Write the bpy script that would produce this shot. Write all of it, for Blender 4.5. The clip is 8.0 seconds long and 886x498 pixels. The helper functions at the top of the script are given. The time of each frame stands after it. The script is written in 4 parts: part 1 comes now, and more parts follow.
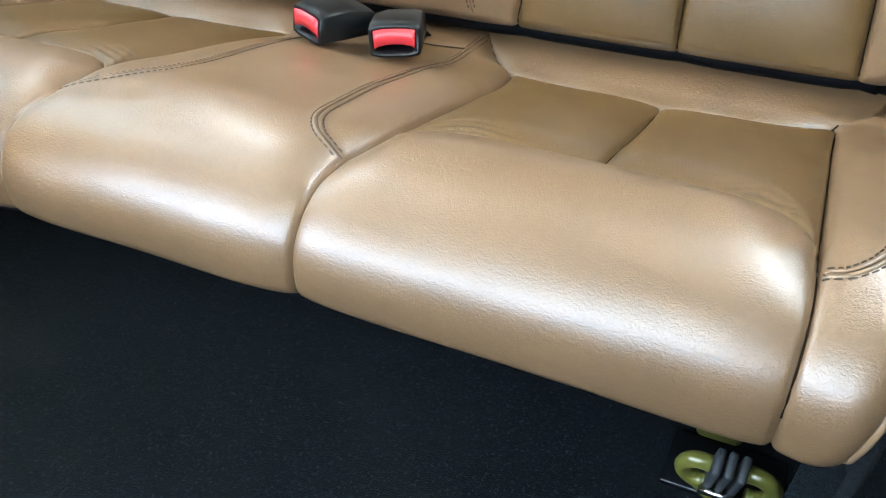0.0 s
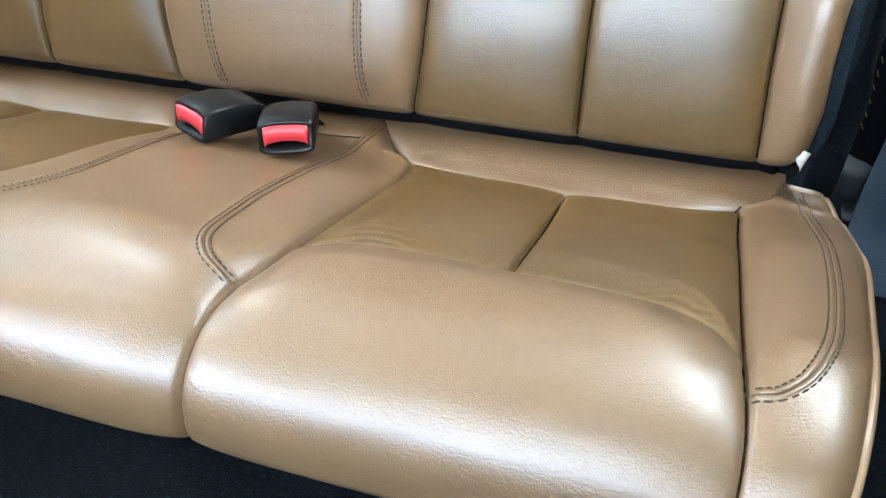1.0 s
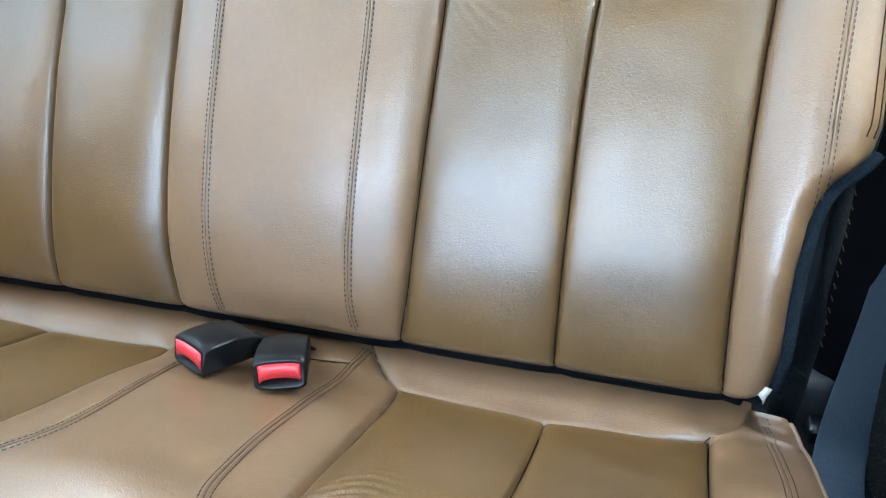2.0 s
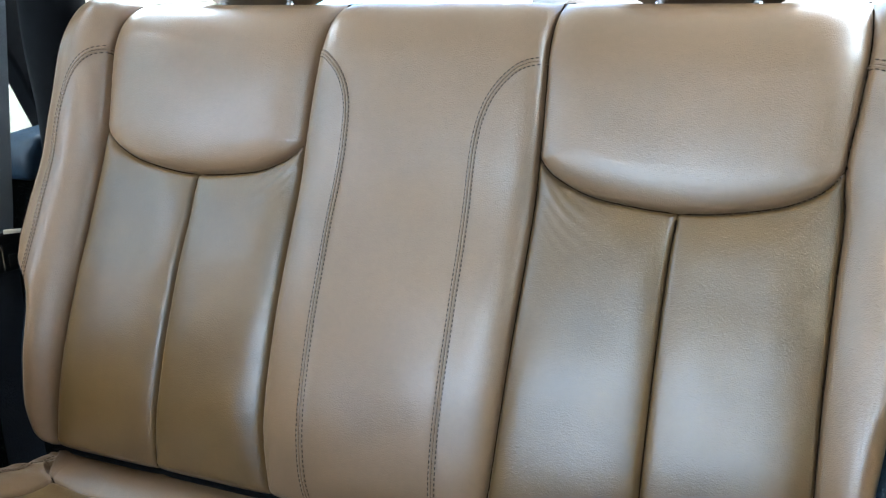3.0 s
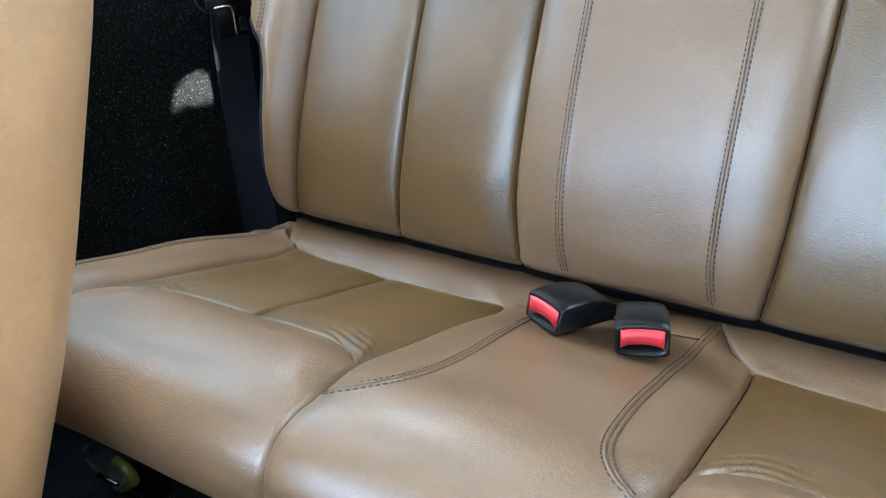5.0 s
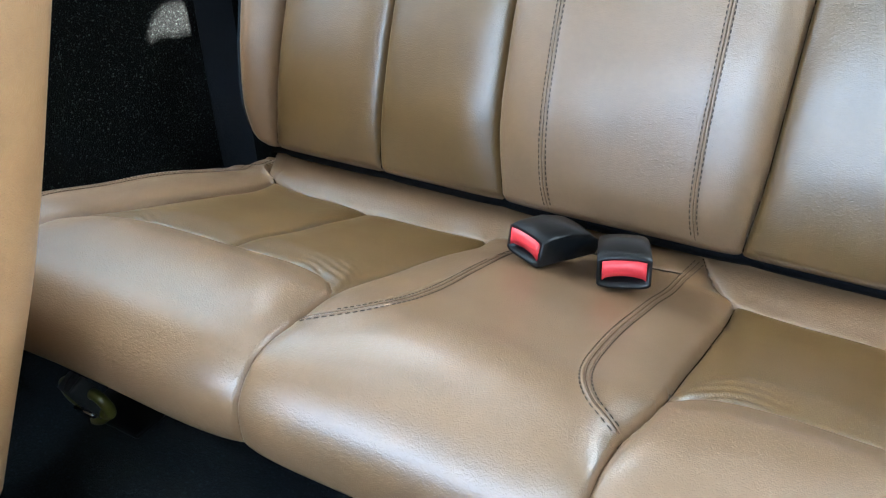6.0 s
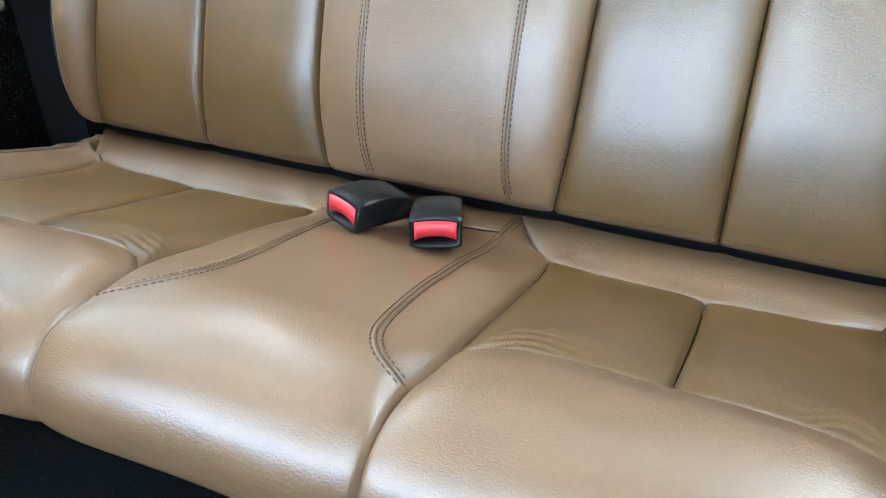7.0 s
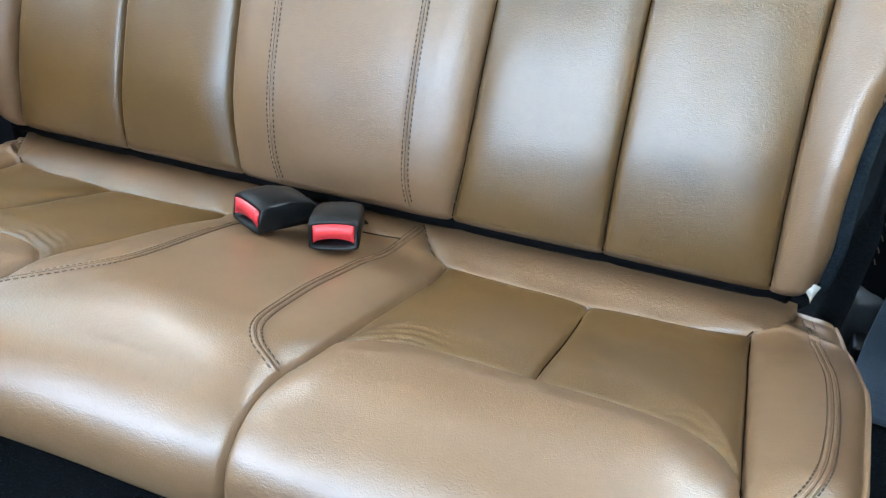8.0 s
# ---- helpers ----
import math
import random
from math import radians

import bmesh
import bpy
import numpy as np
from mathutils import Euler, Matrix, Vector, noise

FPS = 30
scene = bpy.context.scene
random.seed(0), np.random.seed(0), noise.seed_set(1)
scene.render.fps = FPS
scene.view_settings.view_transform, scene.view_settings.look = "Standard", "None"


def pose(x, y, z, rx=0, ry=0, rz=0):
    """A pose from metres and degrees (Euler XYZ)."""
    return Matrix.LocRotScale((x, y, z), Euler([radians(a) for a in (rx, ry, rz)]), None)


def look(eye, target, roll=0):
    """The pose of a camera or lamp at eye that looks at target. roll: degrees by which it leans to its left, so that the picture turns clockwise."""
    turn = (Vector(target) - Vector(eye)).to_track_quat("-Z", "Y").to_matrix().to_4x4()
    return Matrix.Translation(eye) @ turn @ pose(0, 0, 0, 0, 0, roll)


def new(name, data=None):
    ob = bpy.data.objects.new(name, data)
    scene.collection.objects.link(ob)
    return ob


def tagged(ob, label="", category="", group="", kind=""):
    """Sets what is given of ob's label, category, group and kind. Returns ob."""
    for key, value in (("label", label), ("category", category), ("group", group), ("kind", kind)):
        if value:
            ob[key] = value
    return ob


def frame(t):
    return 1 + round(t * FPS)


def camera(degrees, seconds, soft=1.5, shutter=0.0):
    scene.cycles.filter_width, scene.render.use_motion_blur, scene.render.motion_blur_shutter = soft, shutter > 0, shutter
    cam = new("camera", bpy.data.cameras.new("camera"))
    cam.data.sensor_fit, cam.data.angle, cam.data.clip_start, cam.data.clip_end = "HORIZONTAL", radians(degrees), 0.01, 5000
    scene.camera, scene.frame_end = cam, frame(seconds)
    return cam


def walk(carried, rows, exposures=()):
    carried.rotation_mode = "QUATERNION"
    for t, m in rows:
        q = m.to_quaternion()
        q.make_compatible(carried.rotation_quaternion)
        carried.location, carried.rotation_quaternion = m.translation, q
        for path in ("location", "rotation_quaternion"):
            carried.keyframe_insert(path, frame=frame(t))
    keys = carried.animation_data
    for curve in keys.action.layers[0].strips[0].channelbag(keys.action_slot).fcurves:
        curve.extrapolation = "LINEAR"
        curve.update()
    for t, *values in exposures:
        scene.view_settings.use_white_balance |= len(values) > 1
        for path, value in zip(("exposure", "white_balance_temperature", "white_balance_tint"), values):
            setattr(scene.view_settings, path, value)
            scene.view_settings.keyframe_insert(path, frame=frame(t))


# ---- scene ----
cam = camera(54.55, 8.0, soft=1.25)
PATH = [
    (0.0, 0.4070, 0.3759, 0.7221, 47.91, 3.45, 24.92),
    (0.5, 0.3878, 0.4145, 0.7143, 48.50, 2.62, 20.36),
    (1.0, 0.3831, 0.4324, 0.7320, 50.66, 1.66, 17.99),
    (1.5, 0.3843, 0.4409, 0.7598, 54.69, 0.74, 16.64),
    (2.0, 0.3830, 0.4434, 0.8316, 59.74, 1.35, 17.00),
    (2.2, 0.3872, 0.4333, 0.8527, 63.66, 1.90, 17.54),
    (3.3, 0.3644, 0.3913, 0.8830, 72.01, 0.92, 23.77),
    (3.5, 0.3512, 0.3837, 0.8764, 71.74, 1.09, 25.08),
    (4.0, 0.3049, 0.3665, 0.8674, 68.16, 1.85, 27.56),
    (4.5, 0.2654, 0.3811, 0.8328, 63.58, 3.71, 30.25),
    (4.7, 0.2476, 0.3878, 0.8167, 61.89, 3.98, 30.70),
    (5.8, 0.2421, 0.3931, 0.7791, 57.36, 3.57, 31.30),
    (6.0, 0.2479, 0.3933, 0.7753, 56.87, 3.35, 30.63),
    (6.5, 0.2785, 0.3985, 0.7755, 55.73, 2.54, 27.92),
    (7.0, 0.3195, 0.4145, 0.7690, 54.94, 1.77, 23.47),
    (7.5, 0.3632, 0.4256, 0.7699, 54.91, 0.79, 19.45),
    (8.0, 0.3905, 0.3967, 0.7768, 56.46, -0.80, 21.92),
]
walk(cam, [(t, pose(x, y, z, a, b, c)) for t, x, y, z, a, b, c in PATH],
     [(0.0, 5.03, 6800, 10), (1.0, 5.03, 6650, 10), (2.0, 4.88, 6100, 10), (2.6, 4.50, 6100, 10), (3.5, 4.03, 6250, 10), (4.0, 4.03, 6050, 10), (4.5, 4.34, 5900, 10), (6.0, 4.68, 6100, 10), (7.0, 4.79, 6250, 10), (8.0, 4.82, 6300, 10)])

# ---- light ----
SUN_ELEVATION, SUN_TURN = 52.0, 114.0
world = bpy.data.worlds.new("sky")
scene.world = world
world.use_nodes = True
wn = world.node_tree.nodes
sky = wn.new("ShaderNodeTexSky")
sky.sky_type, sky.sun_disc = "NISHITA", False
sky.sun_elevation, sky.sun_rotation = radians(SUN_ELEVATION), radians(SUN_TURN)
wn["Background"].inputs["Strength"].default_value = 0.05
world.node_tree.links.new(sky.outputs[0], wn["Background"].inputs["Color"])
sun = new("sun", bpy.data.lights.new("sun", "SUN"))
sun.data.energy, sun.data.angle, sun.data.color = 5.0, radians(0.5), (1.0, 0.95, 0.87)
e_, r_ = radians(SUN_ELEVATION), radians(SUN_TURN)
SUN_WAY = Vector((math.sin(r_) * math.cos(e_), math.cos(r_) * math.cos(e_), math.sin(e_)))
sun.matrix_world = look(SUN_WAY * 30, (0, 0, 0))


def window_lamp(name, eye, target, w, h, power, colour=(0.72, 0.88, 1.0)):
    """An area lamp for the sky's light in a cabin opening; the roof's are added fill."""
    lamp = new(name, bpy.data.lights.new(name, "AREA"))
    lamp.data.shape, lamp.data.size, lamp.data.size_y = "RECTANGLE", w, h
    lamp.data.energy, lamp.data.color = power, colour
    lamp.matrix_world = look(eye, target)
    return lamp


window_lamp("windscreen_light", (-0.15, -0.95, 1.20), (0.0, 1.1, 0.50), 1.3, 0.26, 0.42, (0.60, 0.82, 1.0))
window_lamp("left_window_light", (-0.775, 0.12, 0.94), (0.3, 0.30, 0.50), 1.35, 0.50, 0.95, (0.66, 0.83, 1.0))
window_lamp("left_quarter_light", (-0.755, 1.30, 1.02), (0.2, 1.0, 0.4), 1.1, 0.34, 1.5)
window_lamp("right_quarter_light", (0.672, 1.32, 1.00), (-0.15, 0.90, 0.33), 1.0, 0.36, 1.15)
window_lamp("right_window_light", (0.660, -0.05, 0.93), (-0.2, 0.35, 0.50), 0.85, 0.48, 0.15)
# two fill lamps added overhead to brighten the bench from above
window_lamp("roof_light", (-0.14, -0.58, 1.33), (0.05, 0.9, 0.45), 1.05, 0.44, 0.32, (0.62, 0.83, 1.0))
window_lamp("roof_panel_light", (0.21, 0.11, 1.30), (0.20, 0.9, 0.5), 0.40, 0.80, 0.36, (0.66, 0.85, 1.0))


# ---- materials ----
def material(name):
    m = bpy.data.materials.new(name)
    m.use_nodes = True
    nt = m.node_tree
    return m, nt, nt.nodes["Principled BSDF"], nt.links


def coords(nt, scale=1.0):
    tc = nt.nodes.new("ShaderNodeTexCoord")
    mp = nt.nodes.new("ShaderNodeMapping")
    mp.inputs["Scale"].default_value = (scale, scale, scale) if isinstance(scale, (int, float)) else scale
    nt.links.new(tc.outputs["Object"], mp.inputs["Vector"])
    return mp.outputs["Vector"]


def noise_node(nt, vec, scale, detail=3.0, rough=0.55):
    n = nt.nodes.new("ShaderNodeTexNoise")
    n.inputs["Scale"].default_value, n.inputs["Detail"].default_value = scale, detail
    n.inputs["Roughness"].default_value = rough
    nt.links.new(vec, n.inputs["Vector"])
    return n.outputs["Fac"]


def ramp(nt, fac, stops):
    r = nt.nodes.new("ShaderNodeValToRGB")
    el = r.color_ramp.elements
    while len(el) < len(stops):
        el.new(0.5)
    for e, (p, c) in zip(el, stops):
        e.position = p
        e.color = (*c, 1) if len(c) == 3 else c
    nt.links.new(fac, r.inputs["Fac"])
    return r.outputs["Color"]


def maths(nt, op, a, b):
    n = nt.nodes.new("ShaderNodeMath")
    n.operation = op
    for s, v in zip(n.inputs, (a, b)):
        if isinstance(v, (int, float)):
            s.default_value = v
        else:
            nt.links.new(v, s)
    return n.outputs[0]


def bump(nt, bsdf, height, dist, strength=1.0):
    b = nt.nodes.new("ShaderNodeBump")
    b.inputs["Strength"].default_value, b.inputs["Distance"].default_value = strength, dist
    nt.links.new(height, b.inputs["Height"])
    nt.links.new(b.outputs["Normal"], bsdf.inputs["Normal"])


def mul(c, k):
    return tuple(v * k for v in c)


def leather(name, rgb, rough=0.40, grain=1.0, alt=None):
    """Pigmented cow hide: pebbled grain, soft creases and a rubbed, mottled colour."""
    m, nt, b, ln = material(name)
    v = coords(nt)
    alt = alt or mul(rgb, 0.80)
    big = noise_node(nt, v, 8.0, 5.0, 0.62)
    col = ramp(nt, big, [(0.20, alt), (0.58, rgb), (0.90, mul(rgb, 1.08))])
    fine = noise_node(nt, v, 160.0, 4.0, 0.6)
    mix = nt.nodes.new("ShaderNodeMixRGB")
    mix.blend_type = "MULTIPLY"
    mix.inputs[0].default_value = 0.30
    ln.new(col, mix.inputs[1])
    ln.new(ramp(nt, fine, [(0.15, (0.62, 0.60, 0.58)), (0.75, (1, 1, 1))]), mix.inputs[2])
    ln.new(mix.outputs[0], b.inputs["Base Color"])
    vo = nt.nodes.new("ShaderNodeTexVoronoi")
    vo.feature = "SMOOTH_F1"
    vo.inputs["Scale"].default_value = 1000.0
    warp = nt.nodes.new("ShaderNodeVectorMath")
    warp.operation = "MULTIPLY_ADD"
    wnse = nt.nodes.new("ShaderNodeTexNoise")
    wnse.inputs["Scale"].default_value = 180.0
    ln.new(v, wnse.inputs["Vector"])
    ln.new(wnse.outputs["Color"], warp.inputs[0])
    warp.inputs[1].default_value = (0.004, 0.004, 0.004)
    ln.new(v, warp.inputs[2])
    ln.new(warp.outputs[0], vo.inputs["Vector"])
    pores = maths(nt, "MULTIPLY", vo.outputs["Distance"], -0.22 * grain)
    folds = maths(nt, "MULTIPLY", noise_node(nt, v, 130.0, 3.0, 0.5), 0.075 * grain)
    waves = maths(nt, "MULTIPLY", noise_node(nt, v, 16.0, 2.0), 1.1)
    # short fine creases that lie mostly one way, as on stretched hide
    tc = nt.nodes.new("ShaderNodeMapping")
    tc.inputs["Rotation"].default_value, tc.inputs["Scale"].default_value = (radians(20), radians(-25), radians(38)), (0.42, 1.0, 0.80)
    ln.new(warp.outputs[0], tc.inputs["Vector"])
    creases = maths(nt, "MULTIPLY", maths(nt, "MULTIPLY", noise_node(nt, tc.outputs["Vector"], 700.0, 2.0, 0.5), noise_node(nt, v, 22.0, 2.0)), 0.50 * grain)
    bump(nt, b, maths(nt, "ADD", maths(nt, "ADD", maths(nt, "ADD", pores, folds), creases), waves), 0.0010)
    ln.new(ramp(nt, noise_node(nt, v, 30.0, 2.0), [(0.1, (rough - 0.04,) * 3), (0.9, (rough + 0.05,) * 3)]), b.inputs["Roughness"])
    b.inputs["Specular IOR Level"].default_value = 0.85
    b.inputs["Coat Weight"].default_value, b.inputs["Coat Roughness"].default_value = 0.45, 0.285
    return m


def simple(name, rgb, rough, metal=0.0, grain=200.0, depth=0.0003, vary=0.25, coat=0.0, spec=0.5):
    m, nt, b, ln = material(name)
    v = coords(nt)
    n = noise_node(nt, v, grain, 4.0)
    ln.new(ramp(nt, noise_node(nt, v, grain * 0.12, 3.0), [(0.3, mul(rgb, 1 - vary)), (0.7, mul(rgb, 1 + vary * 0.5))]), b.inputs["Base Color"])
    b.inputs["Roughness"].default_value, b.inputs["Metallic"].default_value = rough, metal
    b.inputs["Coat Weight"].default_value = coat
    b.inputs["Specular IOR Level"].default_value = spec
    bump(nt, b, n, depth)
    return m


def carpet_material(name, rgb, tips=4.5, rare=0.0, pile=380.0):
    m, nt, b, ln = material(name)
    v = coords(nt)
    f = noise_node(nt, v, 900.0, 2.0)
    ln.new(ramp(nt, noise_node(nt, v, pile, 5.0, 0.7), [(0.35, mul(rgb, 0.5)), (0.58 + rare, rgb), (0.64 + rare, mul(rgb, tips))]), b.inputs["Base Color"])
    b.inputs["Roughness"].default_value = 1.0
    b.inputs["Specular IOR Level"].default_value = 0.02
    b.inputs["Sheen Weight"].default_value = 0.03
    bump(nt, b, f, 0.002)
    return m


def webbing_material(name, rgb, sheen=0.3):
    m, nt, b, ln = material(name)
    v = coords(nt)
    w = nt.nodes.new("ShaderNodeTexWave")
    w.wave_type, w.bands_direction = "BANDS", "Z"
    w.inputs["Scale"].default_value, w.inputs["Distortion"].default_value = 620.0, 0.4
    ln.new(v, w.inputs["Vector"])
    n = noise_node(nt, v, 500.0, 3.0)
    ln.new(ramp(nt, n, [(0.3, mul(rgb, 0.75)), (0.7, mul(rgb, 1.2))]), b.inputs["Base Color"])
    b.inputs["Roughness"].default_value = 0.55
    b.inputs["Sheen Weight"].default_value = sheen
    b.inputs["Specular IOR Level"].default_value = 0.2 + sheen
    bump(nt, b, maths(nt, "ADD", maths(nt, "MULTIPLY", w.outputs["Fac"], 0.5), n), 0.0006)
    return m


def glass_material(name):
    m, nt, b, ln = material(name)
    b.inputs["Base Color"].default_value = (0.089, 0.100, 0.097, 1)
    b.inputs["Roughness"].default_value = 0.02
    b.inputs["Transmission Weight"].default_value = 1.0
    b.inputs["IOR"].default_value = 1.45
    return m


TAN = leather("tan_leather", (0.178, 0.103, 0.052), 0.325, 1.0, (0.150, 0.086, 0.042))
WORN = leather("worn_insert_leather", (0.117, 0.0625, 0.0185), 0.32, 1.0, (0.076, 0.0400, 0.0115))
PIPING = leather("piping_leather", (0.34, 0.21, 0.115), 0.42, 0.6)
SEAT_BACK = leather("smooth_tan_leather", (0.54, 0.305, 0.140), 0.42, 1.6)
NAVY_CLOTH = carpet_material("navy_cloth", (0.012, 0.020, 0.028), 1.6)
# near-black colour that stands in for shade in the gaps between panels
SEAM_SHADE = simple("dark_seam_gap", (0.020, 0.012, 0.007), 0.9, grain=900, vary=0.4, spec=0.05)
THREAD = simple("brown_thread", (0.032, 0.020, 0.011), 0.8, grain=900, vary=0.4)
MID_THREAD = simple("tan_thread", (0.085, 0.050, 0.026), 0.8, grain=900, vary=0.3)
PALE_THREAD = simple("pale_thread", (0.42, 0.30, 0.16), 0.7, grain=900, vary=0.3)
BLACK_CLOTH = carpet_material("black_cloth", (0.007, 0.010, 0.012), 1.6)
CARPET = carpet_material("black_carpet", (0.0036, 0.0058, 0.0074))
SIDE_CARPET = carpet_material("black_side_carpet", (0.0026, 0.0033, 0.0031), 22.0, 0.010, 380.0)
PLASTIC = simple("black_plastic", (0.003, 0.004, 0.005), 0.30, spec=0.35, grain=700, depth=0.0001)
GLOSS_BLACK = simple("gloss_black", (0.008, 0.009, 0.010), 0.12, grain=60, depth=0.0001)
RED = simple("red_plastic", (0.62, 0.035, 0.045), 0.34, grain=300, depth=0.0001, vary=0.12)
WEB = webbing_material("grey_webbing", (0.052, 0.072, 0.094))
# dark strap colour, also used for belt lengths with shade put into the colour
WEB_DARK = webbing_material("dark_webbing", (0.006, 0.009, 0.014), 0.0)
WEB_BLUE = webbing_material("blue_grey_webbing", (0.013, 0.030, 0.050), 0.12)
CHROME = simple("bright_steel", (0.62, 0.63, 0.64), 0.18, 1.0, grain=80, depth=0.0001, vary=0.1)
GREEN = simple("olive_paint", (0.105, 0.106, 0.022), 0.28, grain=90, depth=0.0002, vary=0.2, coat=0.5)
GREY_TRIM = simple("grey_trim", (0.022, 0.026, 0.029), 0.6, grain=500, depth=0.0004)
WHITE_CARD = simple("white_tag", (0.75, 0.73, 0.66), 0.7, grain=400)
BLUE_TRIM = simple("blue_black_vinyl", (0.012, 0.025, 0.040), 0.45, grain=600, depth=0.0005)
HEADLINER = simple("pale_headliner", (0.45, 0.45, 0.44), 0.9, grain=400, depth=0.0006, spec=0.1)
WHITE_PAINT = simple("white_car_paint", (0.52, 0.55, 0.53), 0.35, grain=20, depth=0.0002, vary=0.05, coat=0.4)
DARK_PAINT = simple("dark_car_paint", (0.05, 0.055, 0.06), 0.3, grain=20, depth=0.0002, coat=0.5)
BLUE_PAINT = simple("blue_car_paint", (0.10, 0.20, 0.30), 0.3, grain=20, depth=0.0002, coat=0.5)
ALLOY = simple("pale_alloy", (0.62, 0.63, 0.64), 0.5, 0.2, grain=14, depth=0.01, vary=0.5)
RUBBER = simple("tyre_rubber", (0.03, 0.03, 0.03), 0.8, grain=60, depth=0.002)
CONCRETE = simple("pale_concrete", (0.50, 0.49, 0.46), 0.9, grain=30, depth=0.004, vary=0.4)
BLACK_VINYL = simple("black_vinyl", (0.0025, 0.003, 0.004), 0.75, grain=500, depth=0.0003, spec=0.06)
PALE_PAINT = simple("pale_tan_car_paint", (0.40, 0.38, 0.33), 0.35, grain=20, depth=0.0002, vary=0.08, coat=0.4)
DARK_GLASS = simple("dark_window", (0.02, 0.025, 0.03), 0.06, grain=10, depth=0.0001)
GLASS = glass_material("clear_glass")


# ---- mesh helpers ----
def part(name, bm, mat, parent=None, label="", smooth=True):
    """One mesh object from a bmesh or a (vertices, faces) pair, under a thing or a part."""
    me = bpy.data.meshes.new(name)
    if isinstance(bm, tuple):
        me.from_pydata(*[b.tolist() if isinstance(b, np.ndarray) else b for b in (bm[0], [], bm[1])])
    else:
        bmesh.ops.recalc_face_normals(bm, faces=bm.faces)
        bm.to_mesh(me)
        bm.free()
    me.materials.append(mat)
    if smooth:
        me.polygons.foreach_set("use_smooth", [True] * len(me.polygons))
    ob = new(name, me)
    if parent:
        ob.parent = parent
        ob.matrix_parent_inverse = parent.matrix_basis.inverted()
    if label:
        ob["label"] = label
    return ob


def thing(name, at, label, category, group="", kind=""):
    e = new(name)
    e.empty_display_size = 0.05
    e.matrix_basis = pose(*at)
    return tagged(e, label, category, group, kind)


def box(size, at=(0, 0, 0), turn=(0, 0, 0), bevel=0.0, seg=2, bm=None):
    bm = bm or bmesh.new()
    m = pose(*at, *turn) @ Matrix.Diagonal((*size, 1))
    made = bmesh.ops.create_cube(bm, size=1.0, matrix=m)
    if bevel:
        es = list({e for v in made["verts"] for e in v.link_edges})
        bmesh.ops.bevel(bm, geom=es, offset=bevel, segments=seg, profile=0.5, affect="EDGES", clamp_overlap=True)
    return bm


def smoothed(points, n=8):
    """Catmull-Rom through the points."""
    p = np.array(points, float)
    q = np.vstack([2 * p[0] - p[1], p, 2 * p[-1] - p[-2]])
    out = []
    for i in range(1, len(q) - 2):
        for k in range(n):
            t = k / n
            a, b, c, d = q[i - 1:i + 3]
            out.append(0.5 * (2 * b + (c - a) * t + (2 * a - 5 * b + 4 * c - d) * t * t + (3 * b - a - 3 * c + d) * t ** 3))
    out.append(p[-1])
    return np.array(out)


def tube(points, radius, sides=10, bm=None, squash=1.0, caps=True):
    """A round rod along points; radius may be a list."""
    bm = bm or bmesh.new()
    pts = [Vector(p) for p in points]
    rings, up = [], Vector((0.13, 0.31, 0.94)).normalized()
    for i, p in enumerate(pts):
        d = (pts[min(i + 1, len(pts) - 1)] - pts[max(i - 1, 0)]).normalized()
        a = d.cross(up).normalized()
        b = a.cross(d)
        r = radius[i] if isinstance(radius, (list, tuple)) else radius
        rings.append([bm.verts.new(p + r * (math.cos(k * 2 * math.pi / sides) * a + squash * math.sin(k * 2 * math.pi / sides) * b)) for k in range(sides)])
    for r1, r2 in zip(rings, rings[1:]):
        for k in range(sides):
            bm.faces.new((r1[k], r1[(k + 1) % sides], r2[(k + 1) % sides], r2[k]))
    if caps:
        bm.faces.new(rings[0][::-1])
        bm.faces.new(rings[-1])
    return bm


def ribbon(points, across, width, thick, bm=None):
    """A flat strap along points; across gives the width's direction."""
    bm = bm or bmesh.new()
    pts, ac = [Vector(p) for p in points], Vector(across).normalized()
    rows = []
    for i, p in enumerate(pts):
        d = (pts[min(i + 1, len(pts) - 1)] - pts[max(i - 1, 0)]).normalized()
        a = (ac - d * ac.dot(d)).normalized()
        n = d.cross(a)
        w, h = width / 2, thick / 2
        rows.append([bm.verts.new(p + a * x + n * y) for x, y in ((-w, -h * 0.4), (-w * 0.96, -h), (w * 0.96, -h), (w, -h * 0.4), (w, h * 0.4), (w * 0.96, h), (-w * 0.96, h), (-w, h * 0.4))])
    for r1, r2 in zip(rows, rows[1:]):
        for k in range(8):
            bm.faces.new((r1[k], r1[(k + 1) % 8], r2[(k + 1) % 8], r2[k]))
    bm.faces.new(rows[0][::-1])
    bm.faces.new(rows[-1])
    return bm


def extrude_profile(profile, x0, x1, bevel=0.0, seg=3):
    """A (y, z) outline drawn out along x."""
    bm = bmesh.new()
    a = [bm.verts.new((x0, y, z)) for y, z in profile]
    b = [bm.verts.new((x1, y, z)) for y, z in profile]
    n = len(profile)
    bm.faces.new(a)
    bm.faces.new(b[::-1])
    for i in range(n):
        bm.faces.new((a[i], b[i], b[(i + 1) % n], a[(i + 1) % n]))
    bmesh.ops.recalc_face_normals(bm, faces=bm.faces)
    if bevel:
        es = [e for e in bm.edges if e.is_manifold and e.calc_face_angle(0) > 0.6]
        bmesh.ops.bevel(bm, geom=es, offset=bevel, segments=seg, profile=0.5, affect="EDGES", clamp_overlap=True)
    return bm


